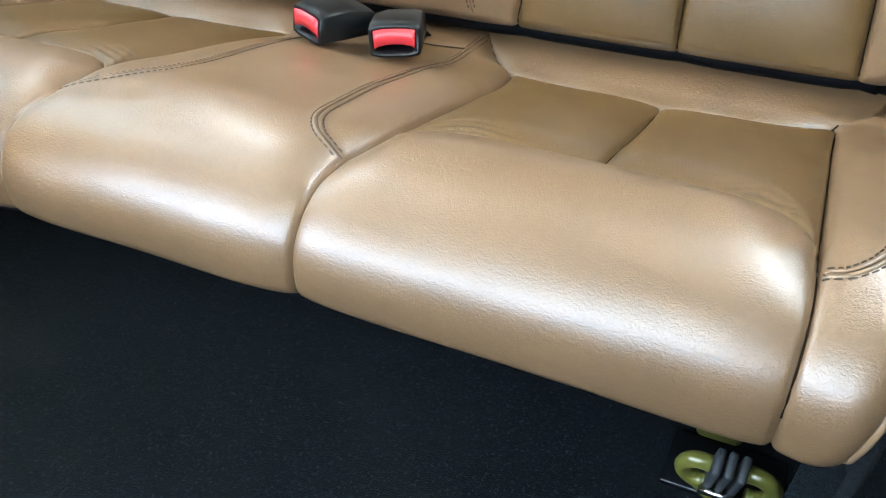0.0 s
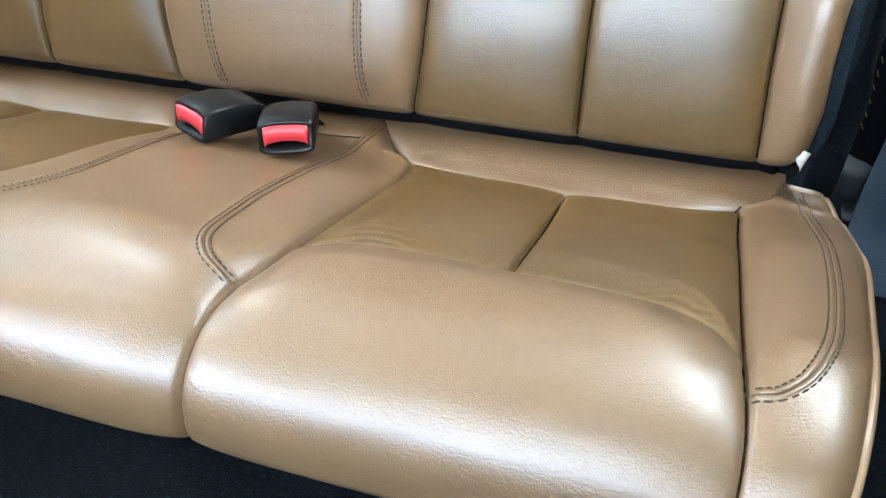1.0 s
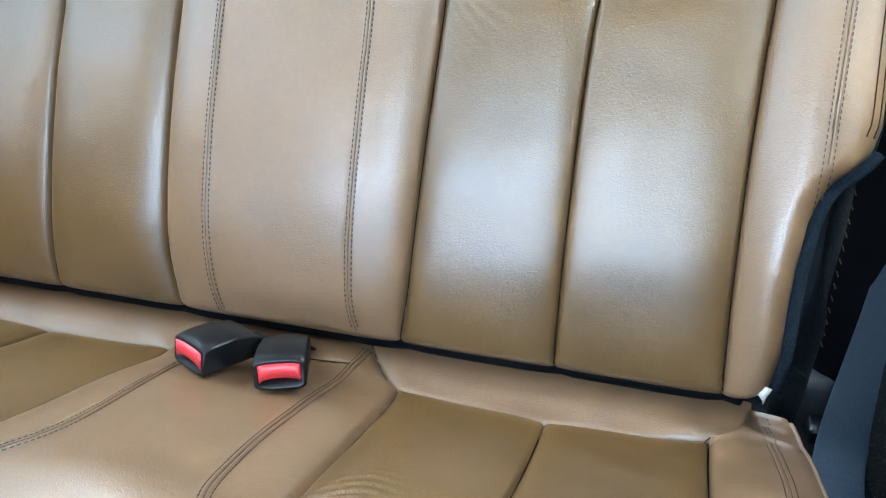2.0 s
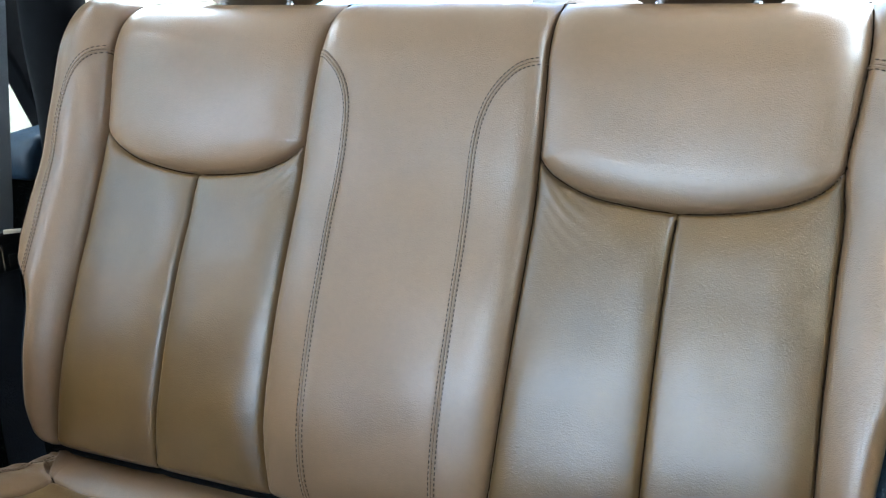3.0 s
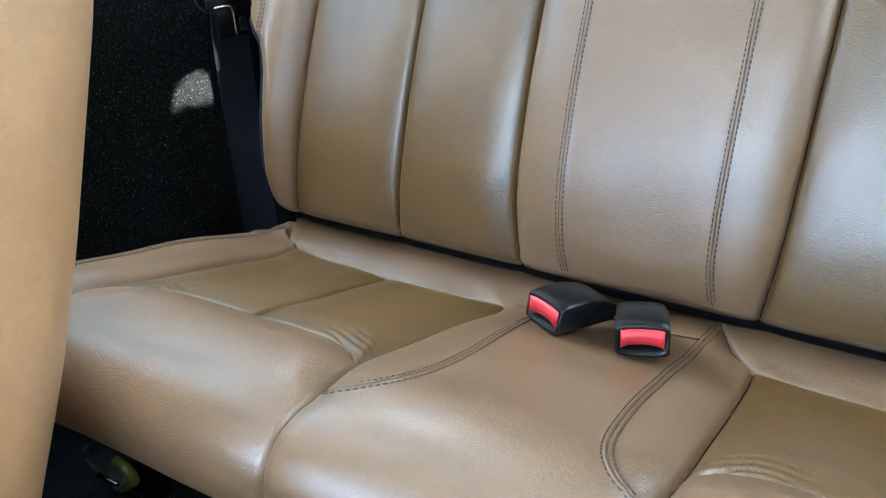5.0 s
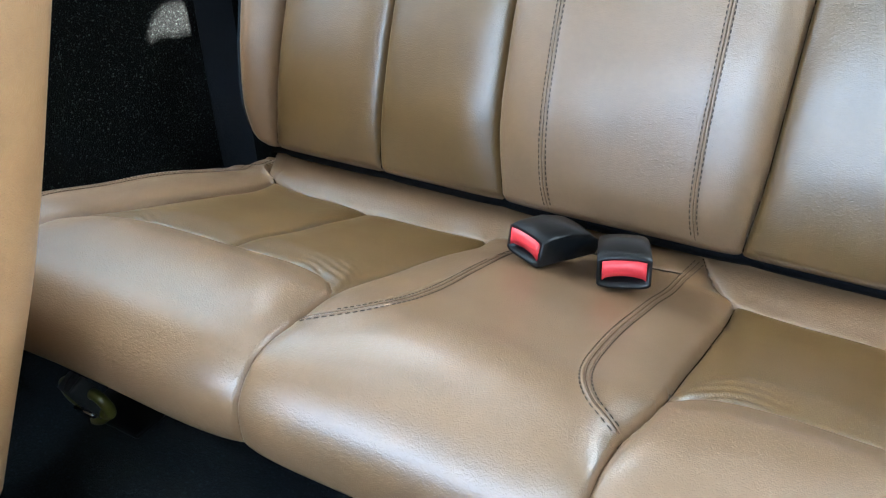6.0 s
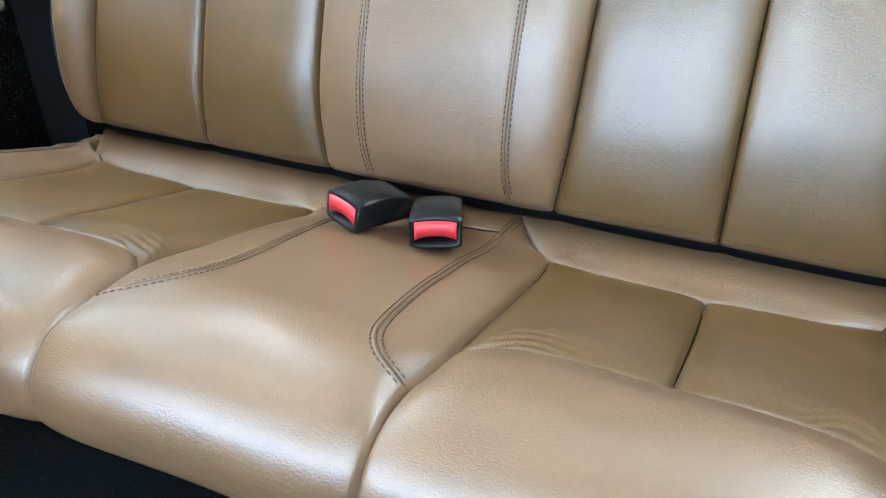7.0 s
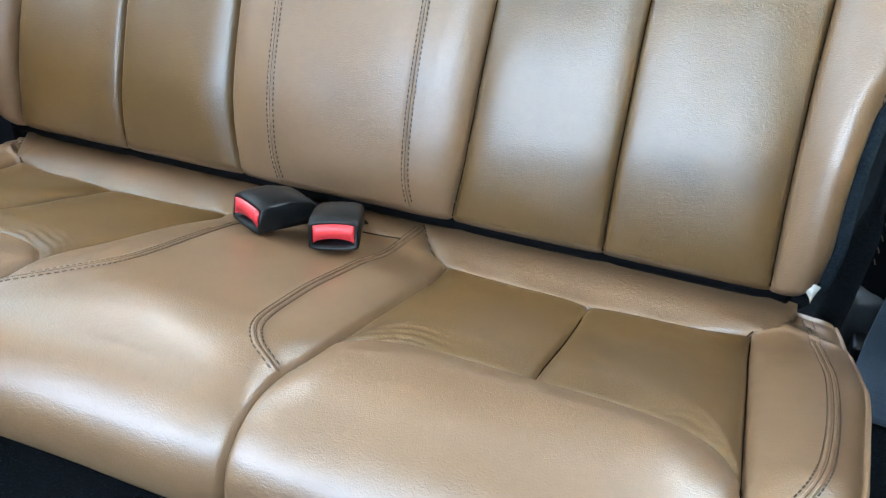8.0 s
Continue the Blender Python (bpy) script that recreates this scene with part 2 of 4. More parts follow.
# ---- upholstery: padded panels between seams on a bent sheet ----
def near(X, V, line):
    """Distance to a seam line, and the nearest place on it."""
    best = np.full(X.shape, 9.0)
    bx, bv = X.copy(), V.copy()
    for (x0, v0), (x1, v1) in zip(line, line[1:]):
        dx, dv = x1 - x0, v1 - v0
        t = np.clip(((X - x0) * dx + (V - v0) * dv) / (dx * dx + dv * dv + 1e-12), 0, 1)
        px, pv = x0 + t * dx, v0 + t * dv
        d = np.hypot(X - px, V - pv)
        k = d < best
        best[k], bx[k], bv[k] = d[k], px[k], pv[k]
    return best, bx, bv


def soft(d, reach):
    t = np.clip(d / reach, 0, 1)
    return np.sqrt(np.clip(1 - (1 - t) ** 2.2, 0, 1))


def bell(d, w):
    return np.exp(-(d / w) ** 2)


CELL = 0.0023


class Sheet:
    """Half a padded sheet (x from 0 outward), mirrored to both sides when its panels are made."""

    def __init__(self, width, v0, v1, hinge):
        nx, nv = int(0.525 / CELL), int((v1 - v0) / CELL)
        gx, gv = np.linspace(0, 0.525, nx + 1), np.linspace(v0, v1, nv + 1)
        self.nx, self.nv = nx, nv
        V, X = np.meshgrid(gv, gx, indexing="ij")
        self.width = width
        W = width(V)
        self.X = np.where(X > hinge, hinge + (X - hinge) * (W - hinge) / (0.525 - hinge), X)
        self.V = V.copy()
        self.hinge = hinge

    def snap(self, line, along_x=False):
        """Bring the nearest row or column of the sheet onto a seam."""
        L = np.array(line)
        if along_x:
            for j in range(1, self.nx + 1):
                x = self.X[:, j].mean()
                if L[:, 0].min() <= x <= L[:, 0].max():
                    v = np.interp(x, L[:, 0], L[:, 1])
                    self.V[np.abs(self.V[:, j] - v).argmin(), j] = v
        else:
            o = np.argsort(L[:, 1])
            for i in range(self.nv + 1):
                v = self.V[i].mean()
                if L[:, 1].min() - 0.003 <= v <= L[:, 1].max() + 0.003:
                    x = np.interp(v, L[o, 1], L[o, 0])
                    self.X[i, np.abs(self.X[i] - x).argmin()] = x

    def centres(self):
        q = lambda a: (a[:-1, :-1] + a[1:, :-1] + a[:-1, 1:] + a[1:, 1:]) / 4
        return q(self.X), q(self.V)


def waver(x, v, seed):
    """Slow unevenness of stuffing, about -1 to 1."""
    return (np.sin(x * 23 + v * 11 + seed) + np.sin(x * -13 + v * 31 + seed * 2.3) + np.sin(x * 47 + v * 19 + seed * 5.1) * 0.6 + np.sin(x * 17 - v * 61 + seed * 3.7) * 0.5) / 3.1


def lift(x, v, h, base):
    """From sheet coordinates and height to the world."""
    y, z, ny, nz = base(v)
    return np.stack([x, y + ny * h, z + nz * h], -1)


def base_of(table, sign=1.0):
    """A bent line through (v, y, z) rows as a function that gives place and outward normal."""
    t = np.array(table)
    vs = np.linspace(t[0, 0], t[-1, 0], 400)
    dense = smoothed(t, 10)
    ys, zs = np.interp(vs, dense[:, 0], dense[:, 1]), np.interp(vs, dense[:, 0], dense[:, 2])
    k = np.ones(15) / 15
    pad = lambda a: np.convolve(np.pad(a, 7, mode="reflect", reflect_type="odd"), k, "valid")
    ys, zs = pad(ys), pad(zs)
    dy, dz = np.gradient(ys), np.gradient(zs)
    ln = np.hypot(dy, dz)
    return lambda v: (np.interp(v, vs, ys), np.interp(v, vs, zs), np.interp(v, vs, -sign * dz / ln), np.interp(v, vs, sign * dy / ln))


def panel_meshes(sheet, P, cls, side):
    """Faces of one class of panel as vertices and faces; side 1, -1 or 0 for both halves joined over the middle."""
    nv, nx = sheet.nv + 1, sheet.nx + 1
    idx = np.arange(nv * nx).reshape(nv, nx)
    quads = np.stack([idx[:-1, :-1], idx[:-1, 1:], idx[1:, 1:], idx[1:, :-1]], -1)[cls]
    a, b, c, d = (np.stack([sheet.X.ravel()[quads[:, k]], sheet.V.ravel()[quads[:, k]]], 1) for k in range(4))
    cross = lambda p, q: p[:, 0] * q[:, 1] - p[:, 1] * q[:, 0]
    quads = quads[cross(c - a, d - b) > CELL * CELL * 0.02]
    used, inv = np.unique(quads, return_inverse=True)
    faces = inv.reshape(-1, 4)
    verts = []
    out_f = []
    for s in ((1, -1) if side == 0 else (side,)):
        Q = P[s].reshape(-1, 3)[used]
        out_f.append((faces if s > 0 else faces[:, ::-1]) + len(used) * len(verts))
        verts.append(Q)
    V, F = np.vstack(verts), np.vstack(out_f)
    if side == 0:
        key = np.round(V, 6)
        _, first, back = np.unique(key, axis=0, return_index=True, return_inverse=True)
        V, F = V[first], back.reshape(-1)[F]
    return V, F


def stitch_mesh(place, line, side, pitch=0.0052, length=0.0033, r=0.00066, shift=0.0):
    """A row of single thread stitches along a seam line, as short rods."""
    L = np.array(line)
    s = np.r_[0, np.cumsum(np.hypot(*np.diff(L, axis=0).T))]
    bm = bmesh.new()
    dirs = np.gradient(L, axis=0)
    dirs /= np.hypot(*dirs.T)[:, None] + 1e-9
    off = L + np.stack([-dirs[:, 1], dirs[:, 0]], 1) * shift
    n = int(s[-1] / pitch)
    a = (np.arange(n)[:, None] * pitch + 0.0008 + length * np.array([0, 0.5, 1])).ravel()
    pts = place(np.interp(a, s, off[:, 0]), np.interp(a, s, off[:, 1]), side).reshape(-1, 3, 3)
    for p in pts:
        tube(p, [r * 0.7, r, r * 0.7], 4, bm)
    return bm


def seam_mesh(place, line, side, r=0.0011, up=0.0014):
    """A thin line along a seam; in dark colour it stands for the panel gap's shade."""
    L = np.array(line)[::2]
    return tube(place(L[:, 0], L[:, 1], side, up), r, 5)


def rib_mesh(place, line, side, shift, r=0.0017, sink=0.0009):
    """One of the two soft ridges of a felled seam."""
    L = np.array(line)[::2]
    d = np.gradient(L, axis=0)
    d /= np.hypot(*d.T)[:, None] + 1e-9
    off = L + np.stack([-d[:, 1], d[:, 0]], 1) * shift
    n = len(off)
    return tube(place(off[:, 0], off[:, 1], side, -sink), [r * min(1.0, 0.45 + 0.2 * min(i, n - 1 - i)) for i in range(n)], 10)


def felled_seam(place, line, parent, shift, mat, sides=(1, -1)):
    for s in sides:
        for k in (-1, 1):
            part("seam_rib", rib_mesh(place, line, s, k * shift), mat, parent, "raised leather seam ridge")
        part("seam", seam_mesh(place, line, s, 0.00035, 0.0003), MID_THREAD, parent, "brown sewn seam")


# ---- the rear bench: cushion ----
CB = [(-0.062, 1.128, 0.293), (0.0, 1.07, 0.27), (0.11, 0.967, 0.309), (0.223, 0.861, 0.348), (0.31, 0.780, 0.379), (0.361, 0.730, 0.386),
      (0.394, 0.701, 0.371), (0.423, 0.690, 0.345), (0.46, 0.695, 0.308), (0.50, 0.716, 0.274)]
cush_base = base_of(CB, -1.0)
C_IN = smoothed([(0.130, 0.0), (0.135, 0.12), (0.136, 0.20), (0.137, 0.25), (0.135, 0.29), (0.130, 0.324), (0.129, 0.35), (0.129, 0.38), (0.128, 0.42), (0.126, 0.47)])
C_OUT = smoothed([(0.431, 0.0), (0.431, 0.15), (0.431, 0.30), (0.433, 0.36), (0.432, 0.41), (0.430, 0.47)])
C_ARC = smoothed([(0.137, 0.270), (0.155, 0.250), (0.177, 0.238), (0.21, 0.232), (0.245, 0.233), (0.282, 0.235), (0.335, 0.236), (0.375, 0.243), (0.40, 0.256), (0.418, 0.276), (0.431, 0.306)])
C_REAR = smoothed([(0.085, -0.052), (0.106, -0.024), (0.130, 0.0), (0.165, 0.0), (0.22, 0.004), (0.281, 0.006), (0.34, 0.001), (0.40, -0.001), (0.431, -0.004), (0.450, -0.020), (0.467, -0.052)])
C_TUFT = smoothed([(0.281, 0.006), (0.283, 0.10), (0.282, 0.235)])
C_ST = {1: smoothed([(0.085, -0.052), (0.077, 0.0), (0.077, 0.06), (0.078, 0.12), (0.078, 0.18), (0.080, 0.235), (0.084, 0.27), (0.092, 0.298), (0.104, 0.315), (0.117, 0.322), (0.129, 0.325)]),
        -1: smoothed([(0.085, -0.052), (0.080, 0.0), (0.078, 0.06), (0.073, 0.12), (0.070, 0.18), (0.070, 0.235), (0.074, 0.27), (0.084, 0.298), (0.099, 0.316), (0.114, 0.324), (0.129, 0.325)])}
C_STO = smoothed([(0.434, 0.334), (0.448, 0.334), (0.464, 0.316), (0.477, 0.27), (0.487, 0.175), (0.489, 0.07), (0.482, -0.03), (0.478, -0.055)])
C_CROSS = smoothed([(0.0, -0.012), (0.04, -0.012), (0.079, -0.018)])


def by_v(line):
    o = np.argsort(line[:, 1])
    return lambda v: np.interp(v, line[o, 1], line[o, 0])


def by_x(line):
    return lambda x: np.interp(x, line[:, 0], line[:, 1])


def cush_width(v):
    return np.interp(v, [-0.062, -0.03, 0.0, 0.077, 0.135, 0.20, 0.262, 0.34, 0.378, 0.42, 0.46, 0.5], [0.504, 0.513, 0.518, 0.520, 0.515, 0.508, 0.501, 0.489, 0.483, 0.475, 0.466, 0.455])


def hem_drop(x):
    """The leather reaches lower towards the ends of the bench."""
    return 0.010 * np.clip((np.abs(x) - 0.33) / 0.10, 0, 1)


cush = Sheet(cush_width, -0.060, 0.452, 0.44)
cush.V += hem_drop(cush.X) * np.clip((cush.V - 0.40) / 0.05, 0, 1)
for line in (C_IN, C_OUT, C_TUFT):
    cush.snap(line)
for line in (C_ARC, C_REAR):
    cush.snap(line, True)


def ease(d, reach):
    t = np.clip(d / reach, 0, 1)
    return t * t * (3 - 2 * t)


def cush_class(x, v):
    """0 centre, 1 inner gusset, 2 and 3 inserts, 4 front pad, 5 outer bolster, 6 rear strip."""
    inn, out, arc, st = by_v(C_IN)(v), by_v(C_OUT)(v), by_x(C_ARC)(x), by_v(C_ST[1])(v)
    c = np.zeros(x.shape, int)
    c[(x > st) & (v < 0.325)] = 1
    mid = (x > inn) & (x < out)
    c[mid & (v <= arc)] = 2
    c[mid & (v <= arc) & (x > by_v(C_TUFT)(v))] = 3
    c[mid & (v > arc)] = 4
    c[x >= out] = 5
    rear = v < by_x(C_REAR)(np.clip(x, 0.085, 0.467))
    c[rear & (x > 0.085) & (x < 0.467)] = 6
    c[(v < 0) & (x >= 0.467)] = 5
    c[(v < 0) & (x <= 0.085) & (x > st)] = 1
    return c


CUSH_PAD = np.array([0.019, 0.018, 0.012, 0.012, 0.017, 0.019, 0.008])


def cush_height(x, v, side):
    dI, dO, dA, dR, dT = (near(x, v, l)[0] for l in (C_IN, C_OUT, C_ARC, C_REAR, C_TUFT))
    dS, dSO = near(x, v, C_ST[side])[0], near(x, v, C_STO)[0]
    c = cush_class(x, v)
    # the rear strip lies over the bolsters as a loose flap
    dR = np.where(c == 5, 9.0, dR)
    rear = np.where((c == 6) & (x > 0.435), 0.6 + 0.4 * soft(dR, 0.035), soft(dR, 0.035))
    big = np.minimum.reduce([soft(dI, 0.050), soft(dO, 0.045), rear, np.where(c == 4, 0.36 + 0.64 * (0.5 * ease(dA, 0.050) + 0.5 * soft(dA, 0.050)), np.where((c == 2) | (c == 3), 0.42 + 0.58 * (0.35 * soft(dA, 0.025) + 0.65 * ease(dA, 0.046)), 1.0))])
    tuft = np.where((c == 2) | (c == 3), 0.35 + 0.65 * soft(dT, 0.035), 1.0)
    h = CUSH_PAD[c] * big * tuft
    # shallower seams over the front edge, and no stuffing left at the back edge
    f = np.clip((v - 0.28) / 0.11, 0, 1)
    h = h * (1 - 0.64 * f * f * (3 - 2 * f))
    r = np.clip((v + 0.055) / 0.035, 0, 1)
    h = h * r * (2 - r)
    h = h - np.where((c == 2) | (c == 3), 0.003 * bell(v - 0.12, 0.07) * big, 0)
    # the narrow sewn grooves
    for d in (dI, dO, dR, dT):
        h = h - 0.0022 * bell(d, 0.0016)
    h = h - 0.0015 * bell(near(x, v, C_CROSS)[0], 0.0015) - 0.0026 * bell(dA, 0.0026)
    # the hollow where the front pads, the centre and the gussets are sewn together
    h = h - 0.0030 * bell(dS, 0.045) * bell(v - 0.290, 0.060) - 0.0030 * bell(dI, 0.016) * bell(v - 0.320, 0.050)
    h = h + 0.0045 * bell(np.hypot(x - 0.431, v), 0.035) + 0.0030 * bell(np.hypot(x - 0.130, v), 0.025)
    # felled seams: a raised band
    for d in (dS, dSO):
        h = h + 0.0009 * bell(d, 0.0058)
    # gathers where the arc meets its ends
    a = by_x(C_ARC)(x) - v
    ins = (c == 2) | (c == 3)
    g1 = bell(x - 0.168, 0.030) * np.exp(-np.clip(a, 0, 1) / 0.014) * (a > 0)
    g2 = bell(x - 0.395, 0.035) * np.exp(-np.clip(a, 0, 1) / 0.016) * (a > 0)
    h = h + np.where(ins, 0.0024 * g1 * np.sin(a * 640 + 2.0 * np.sin(x * 90 + side)), 0)
    h = h + np.where(ins, 0.0006 * g2 * np.sin((a + 0.5 * (0.43 - x)) * 520 + 2.5 * np.sin(x * 120 + v * 60 + side)), 0)
    # slack in the rear strip
    h = h + np.where(c == 6, 0.0013 * soft(dR, 0.02) * np.sin(x * 62 + side * 1.3 + np.sin(x * 37)) * bell(v + 0.015, 0.03), 0)
    h = h + 0.0016 * waver(x * side, v, 1.7) * np.clip(big, 0, 1)
    # the rear outer corner is drawn down
    h = h - 0.008 * ease(x - 0.44, 0.05) * ease(0.03 - v, 0.06)
    # behind the flap the bolster turns down out of sight
    h = h - np.where(c == 5, 0.016 * ease(-0.030 + 0.25 * (x - 0.45) - v, 0.022), 0)
    # the loose end of the strip stands up in a soft fold
    h = h + np.where(c == 6, 0.0035 * bell(np.hypot((x - 0.418) / 1.6, v + 0.016), 0.016), 0)
    # rounded outer edge
    e = np.clip(cush_width(v) - x, 0, 0.022)
    h = h - (0.022 - np.sqrt(np.clip(0.022 ** 2 - (0.022 - e) ** 2, 0, 1))) * 0.5
    # the hem tucks under the front
    t = np.clip((v - hem_drop(x) - 0.437) / 0.016, 0, 1)
    return h - 0.010 * t * t


def cush_place(x, v, side, up=0.0):
    x, v = np.broadcast_arrays(np.array(x, float), np.array(v, float))
    p = lift(x.ravel() * side, v.ravel(), cush_height(x.ravel(), v.ravel(), side) + up, cush_base)
    return p if x.ndim else p[0]


cushion = thing("rear_seat_cushion", (0, 0.95, 0.16), "wide tan leather rear bench cushion with darker worn inserts", "car seat")
CP = {s: lift(cush.X * s, cush.V, cush_height(cush.X, cush.V, s), cush_base) for s in (1, -1)}
cx_, cv_ = cush.centres()
ccls = cush_class(cx_, cv_)
part("centre_panel", panel_meshes(cush, CP, ccls == 0, 0), TAN, cushion, "plain tan leather centre panel")
for s in (1, -1):
    part("gusset", panel_meshes(cush, CP, ccls == 1, s), TAN, cushion)
    part("insert", panel_meshes(cush, CP, ccls == 2, s), WORN, cushion, "worn darker leather insert")
    part("insert", panel_meshes(cush, CP, ccls == 3, s), WORN, cushion, "worn darker leather insert")
    part("front_pad", panel_meshes(cush, CP, ccls == 4, s), TAN, cushion, "rounded tan leather front pad")
    part("side_bolster", panel_meshes(cush, CP, ccls == 5, s), TAN, cushion)
    part("rear_strip", panel_meshes(cush, CP, ccls == 6, s), TAN, cushion, "slack tan leather rear strip")


def offset_stitches(place, lines, parent, sides=(1, -1)):
    for line, shifts, mat in lines:
        for s in sides:
            for k in shifts:
                part("stitching", stitch_mesh(place, line, s, shift=k), mat, parent, "brown thread stitching", smooth=False)


offset_stitches(lambda x, v, s: cush_place(x, v, s, 0.0003), [(C_STO[::2], (-0.0045, 0.0045), THREAD)], cushion)

for s in (1, -1):
    for line in (C_IN[:44], C_OUT[:-5], C_TUFT[4:], C_REAR[:66], C_CROSS):
        part("seam", seam_mesh(cush_place, line, s, 0.0008, 0.0011), SEAM_SHADE, cushion, "dark seam line with the gap's shade in its colour")
felled_seam(cush_place, C_STO[:-5], cushion, 0.0019, TAN)
for s in (1, -1):
    felled_seam(cush_place, C_ST[s][1:], cushion, 0.0019, TAN, (s,))
    offset_stitches(lambda x, v, k: cush_place(x, v, k, 0.0003), [(C_ST[s][1::2], (-0.0043, 0.0043), THREAD)], cushion, (s,))

# black cloth skirt all round, and the piping that joins it
vs = np.linspace(-0.058, 0.456, 60)
for s in (1, -1):
    edge = [Vector(cush_place(cush_width(v), v, s)) for v in vs]
    part("piping", tube([p + Vector((s * 0.001, 0, -0.001)) for p in edge], 0.0030, 8), PIPING, cushion, "thin leather edge piping")
    bm = bmesh.new()
    rows = []
    for p in edge:
        low = max(0.235, p.z - 0.11)
        rows.append([bm.verts.new(q) for q in (p + Vector((s * 0.001, 0, -0.002)), p + Vector((s * 0.006, 0, -0.012)), (p.x + s * 0.006, p.y + 0.004, (p.z + low) / 2), (p.x - s * 0.002, p.y + 0.008, low), (p.x - s * 0.03, p.y + 0.012, low - 0.004))])
    for r1, r2 in zip(rows, rows[1:]):
        for k in range(4):
            bm.faces.new((r1[k], r1[k + 1], r2[k + 1], r2[k]))
    part("side_skirt", bm, BLACK_CLOTH, cushion, "black cloth side skirt")
bm = bmesh.new()
rows = []
for x in np.linspace(-0.46, 0.46, 90):
    p = Vector(cush_place(abs(x), 0.451 + hem_drop(x), 1 if x >= 0 else -1))
    p.x = x
    rows.append([bm.verts.new(q) for q in (p, p + Vector((0, 0.006, -0.010)), p + Vector((0, 0.03, -0.030)), p + Vector((0, 0.12, -0.045)), p + Vector((0, 0.42, -0.11)))])
for r1, r2 in zip(rows, rows[1:]):
    for k in range(4):
        bm.faces.new((r1[k], r1[k + 1], r2[k + 1], r2[k]))
part("under_cover", bm, BLACK_CLOTH, cushion, "black cloth cover under the cushion")

# ---- the rear bench: backrest ----
R = radians(24.93)
HEM = np.array([1.104, 0.313])
UP, OUT = np.array([math.sin(R), math.cos(R)]), np.array([-math.cos(R), math.sin(R)])
GROOVE = [(-0.045, -0.002), (-0.020, -0.001), (0.0, 0.001), (0.04, 0.014), (0.09, 0.024), (0.16, 0.027), (0.23, 0.024), (0.30, 0.017), (0.36, 0.012), (0.42, 0.016), (0.50, 0.018), (0.536, 0.012), (0.558, -0.001), (0.576, -0.029), (0.594, -0.076)]
back_base = base_of([(v, *(HEM + UP * v + OUT * d)) for v, d in GROOVE])
B_A = smoothed([(0.441, -0.02), (0.438, 0.03), (0.435, 0.10), (0.434, 0.20), (0.436, 0.30), (0.438, 0.36), (0.435, 0.41), (0.441, 0.47), (0.446, 0.53), (0.446, 0.605)])
B_B = smoothed([(0.124, -0.02), (0.130, 0.02), (0.137, 0.08), (0.141, 0.20), (0.143, 0.32), (0.143, 0.40), (0.141, 0.47), (0.138, 0.53), (0.137, 0.605)])
# the felled seams beside the centre panel, which are not quite alike
B_C = {1: smoothed([(0.093, -0.02), (0.083, 0.02), (0.079, 0.05), (0.0775, 0.10), (0.0775, 0.16), (0.0765, 0.22), (0.075, 0.28), (0.0735, 0.34), (0.0725, 0.385), (0.075, 0.428), (0.086, 0.464), (0.110, 0.493), (0.139, 0.506)]),
       -1: smoothed([(0.062, -0.02), (0.071, 0.015), (0.077, 0.05), (0.081, 0.10), (0.084, 0.17), (0.086, 0.24), (0.087, 0.31), (0.0865, 0.36), (0.084, 0.41), (0.087, 0.452), (0.100, 0.482), (0.122, 0.502), (0.139, 0.509)])}
B_ARC = smoothed([(0.143, 0.404), (0.160, 0.386), (0.198, 0.368), (0.244, 0.360), (0.288, 0.357), (0.33, 0.360), (0.38, 0.370), (0.410, 0.383), (0.426, 0.396), (0.436, 0.413)])
B_MID = smoothed([(0.284, -0.02), (0.284, 0.05), (0.284, 0.20), (0.285, 0.30), (0.288, 0.357)])
B_ST = smoothed([(0.486, -0.02), (0.488, 0.10), (0.490, 0.25), (0.491, 0.38), (0.489, 0.43), (0.480, 0.468), (0.464, 0.494), (0.444, 0.508)])
B_ST2 = smoothed([(0.510, 0.20), (0.511, 0.40), (0.509, 0.59)])


def back_width(v):
    return np.interp(v, [-0.045, -0.01, 0.017, 0.05, 0.09, 0.126, 0.165, 0.185, 0.20, 0.212, 0.225, 0.25, 0.50, 0.565, 0.595],
                     [0.456, 0.466, 0.477, 0.480, 0.479, 0.480, 0.484, 0.490, 0.499, 0.514, 0.525, 0.531, 0.526, 0.518, 0.506])


back = Sheet(back_width, -0.002, 0.582, 0.45)
for line in (B_A, B_B, B_MID):
    back.snap(line)
back.snap(B_ARC, True)


def back_class(x, v):
    """0 centre, 1 inner bolster, 2 and 3 inserts, 4 shoulder pad, 5 outer bolster."""
    A, B, arc = by_v(B_A)(v), by_v(B_B)(v), by_x(B_ARC)(x)
    c = np.zeros(x.shape, int)
    mid = (x > B) & (x < A)
    c[mid & (v <= arc)] = 2
    c[mid & (v <= arc) & (x > by_v(B_MID)(v))] = 3
    c[mid & (v > arc)] = 4
    c[x >= A] = 5
    return c


BACK_PAD = np.array([0.020, 0.020, 0.014, 0.014, 0.017, 0.026])


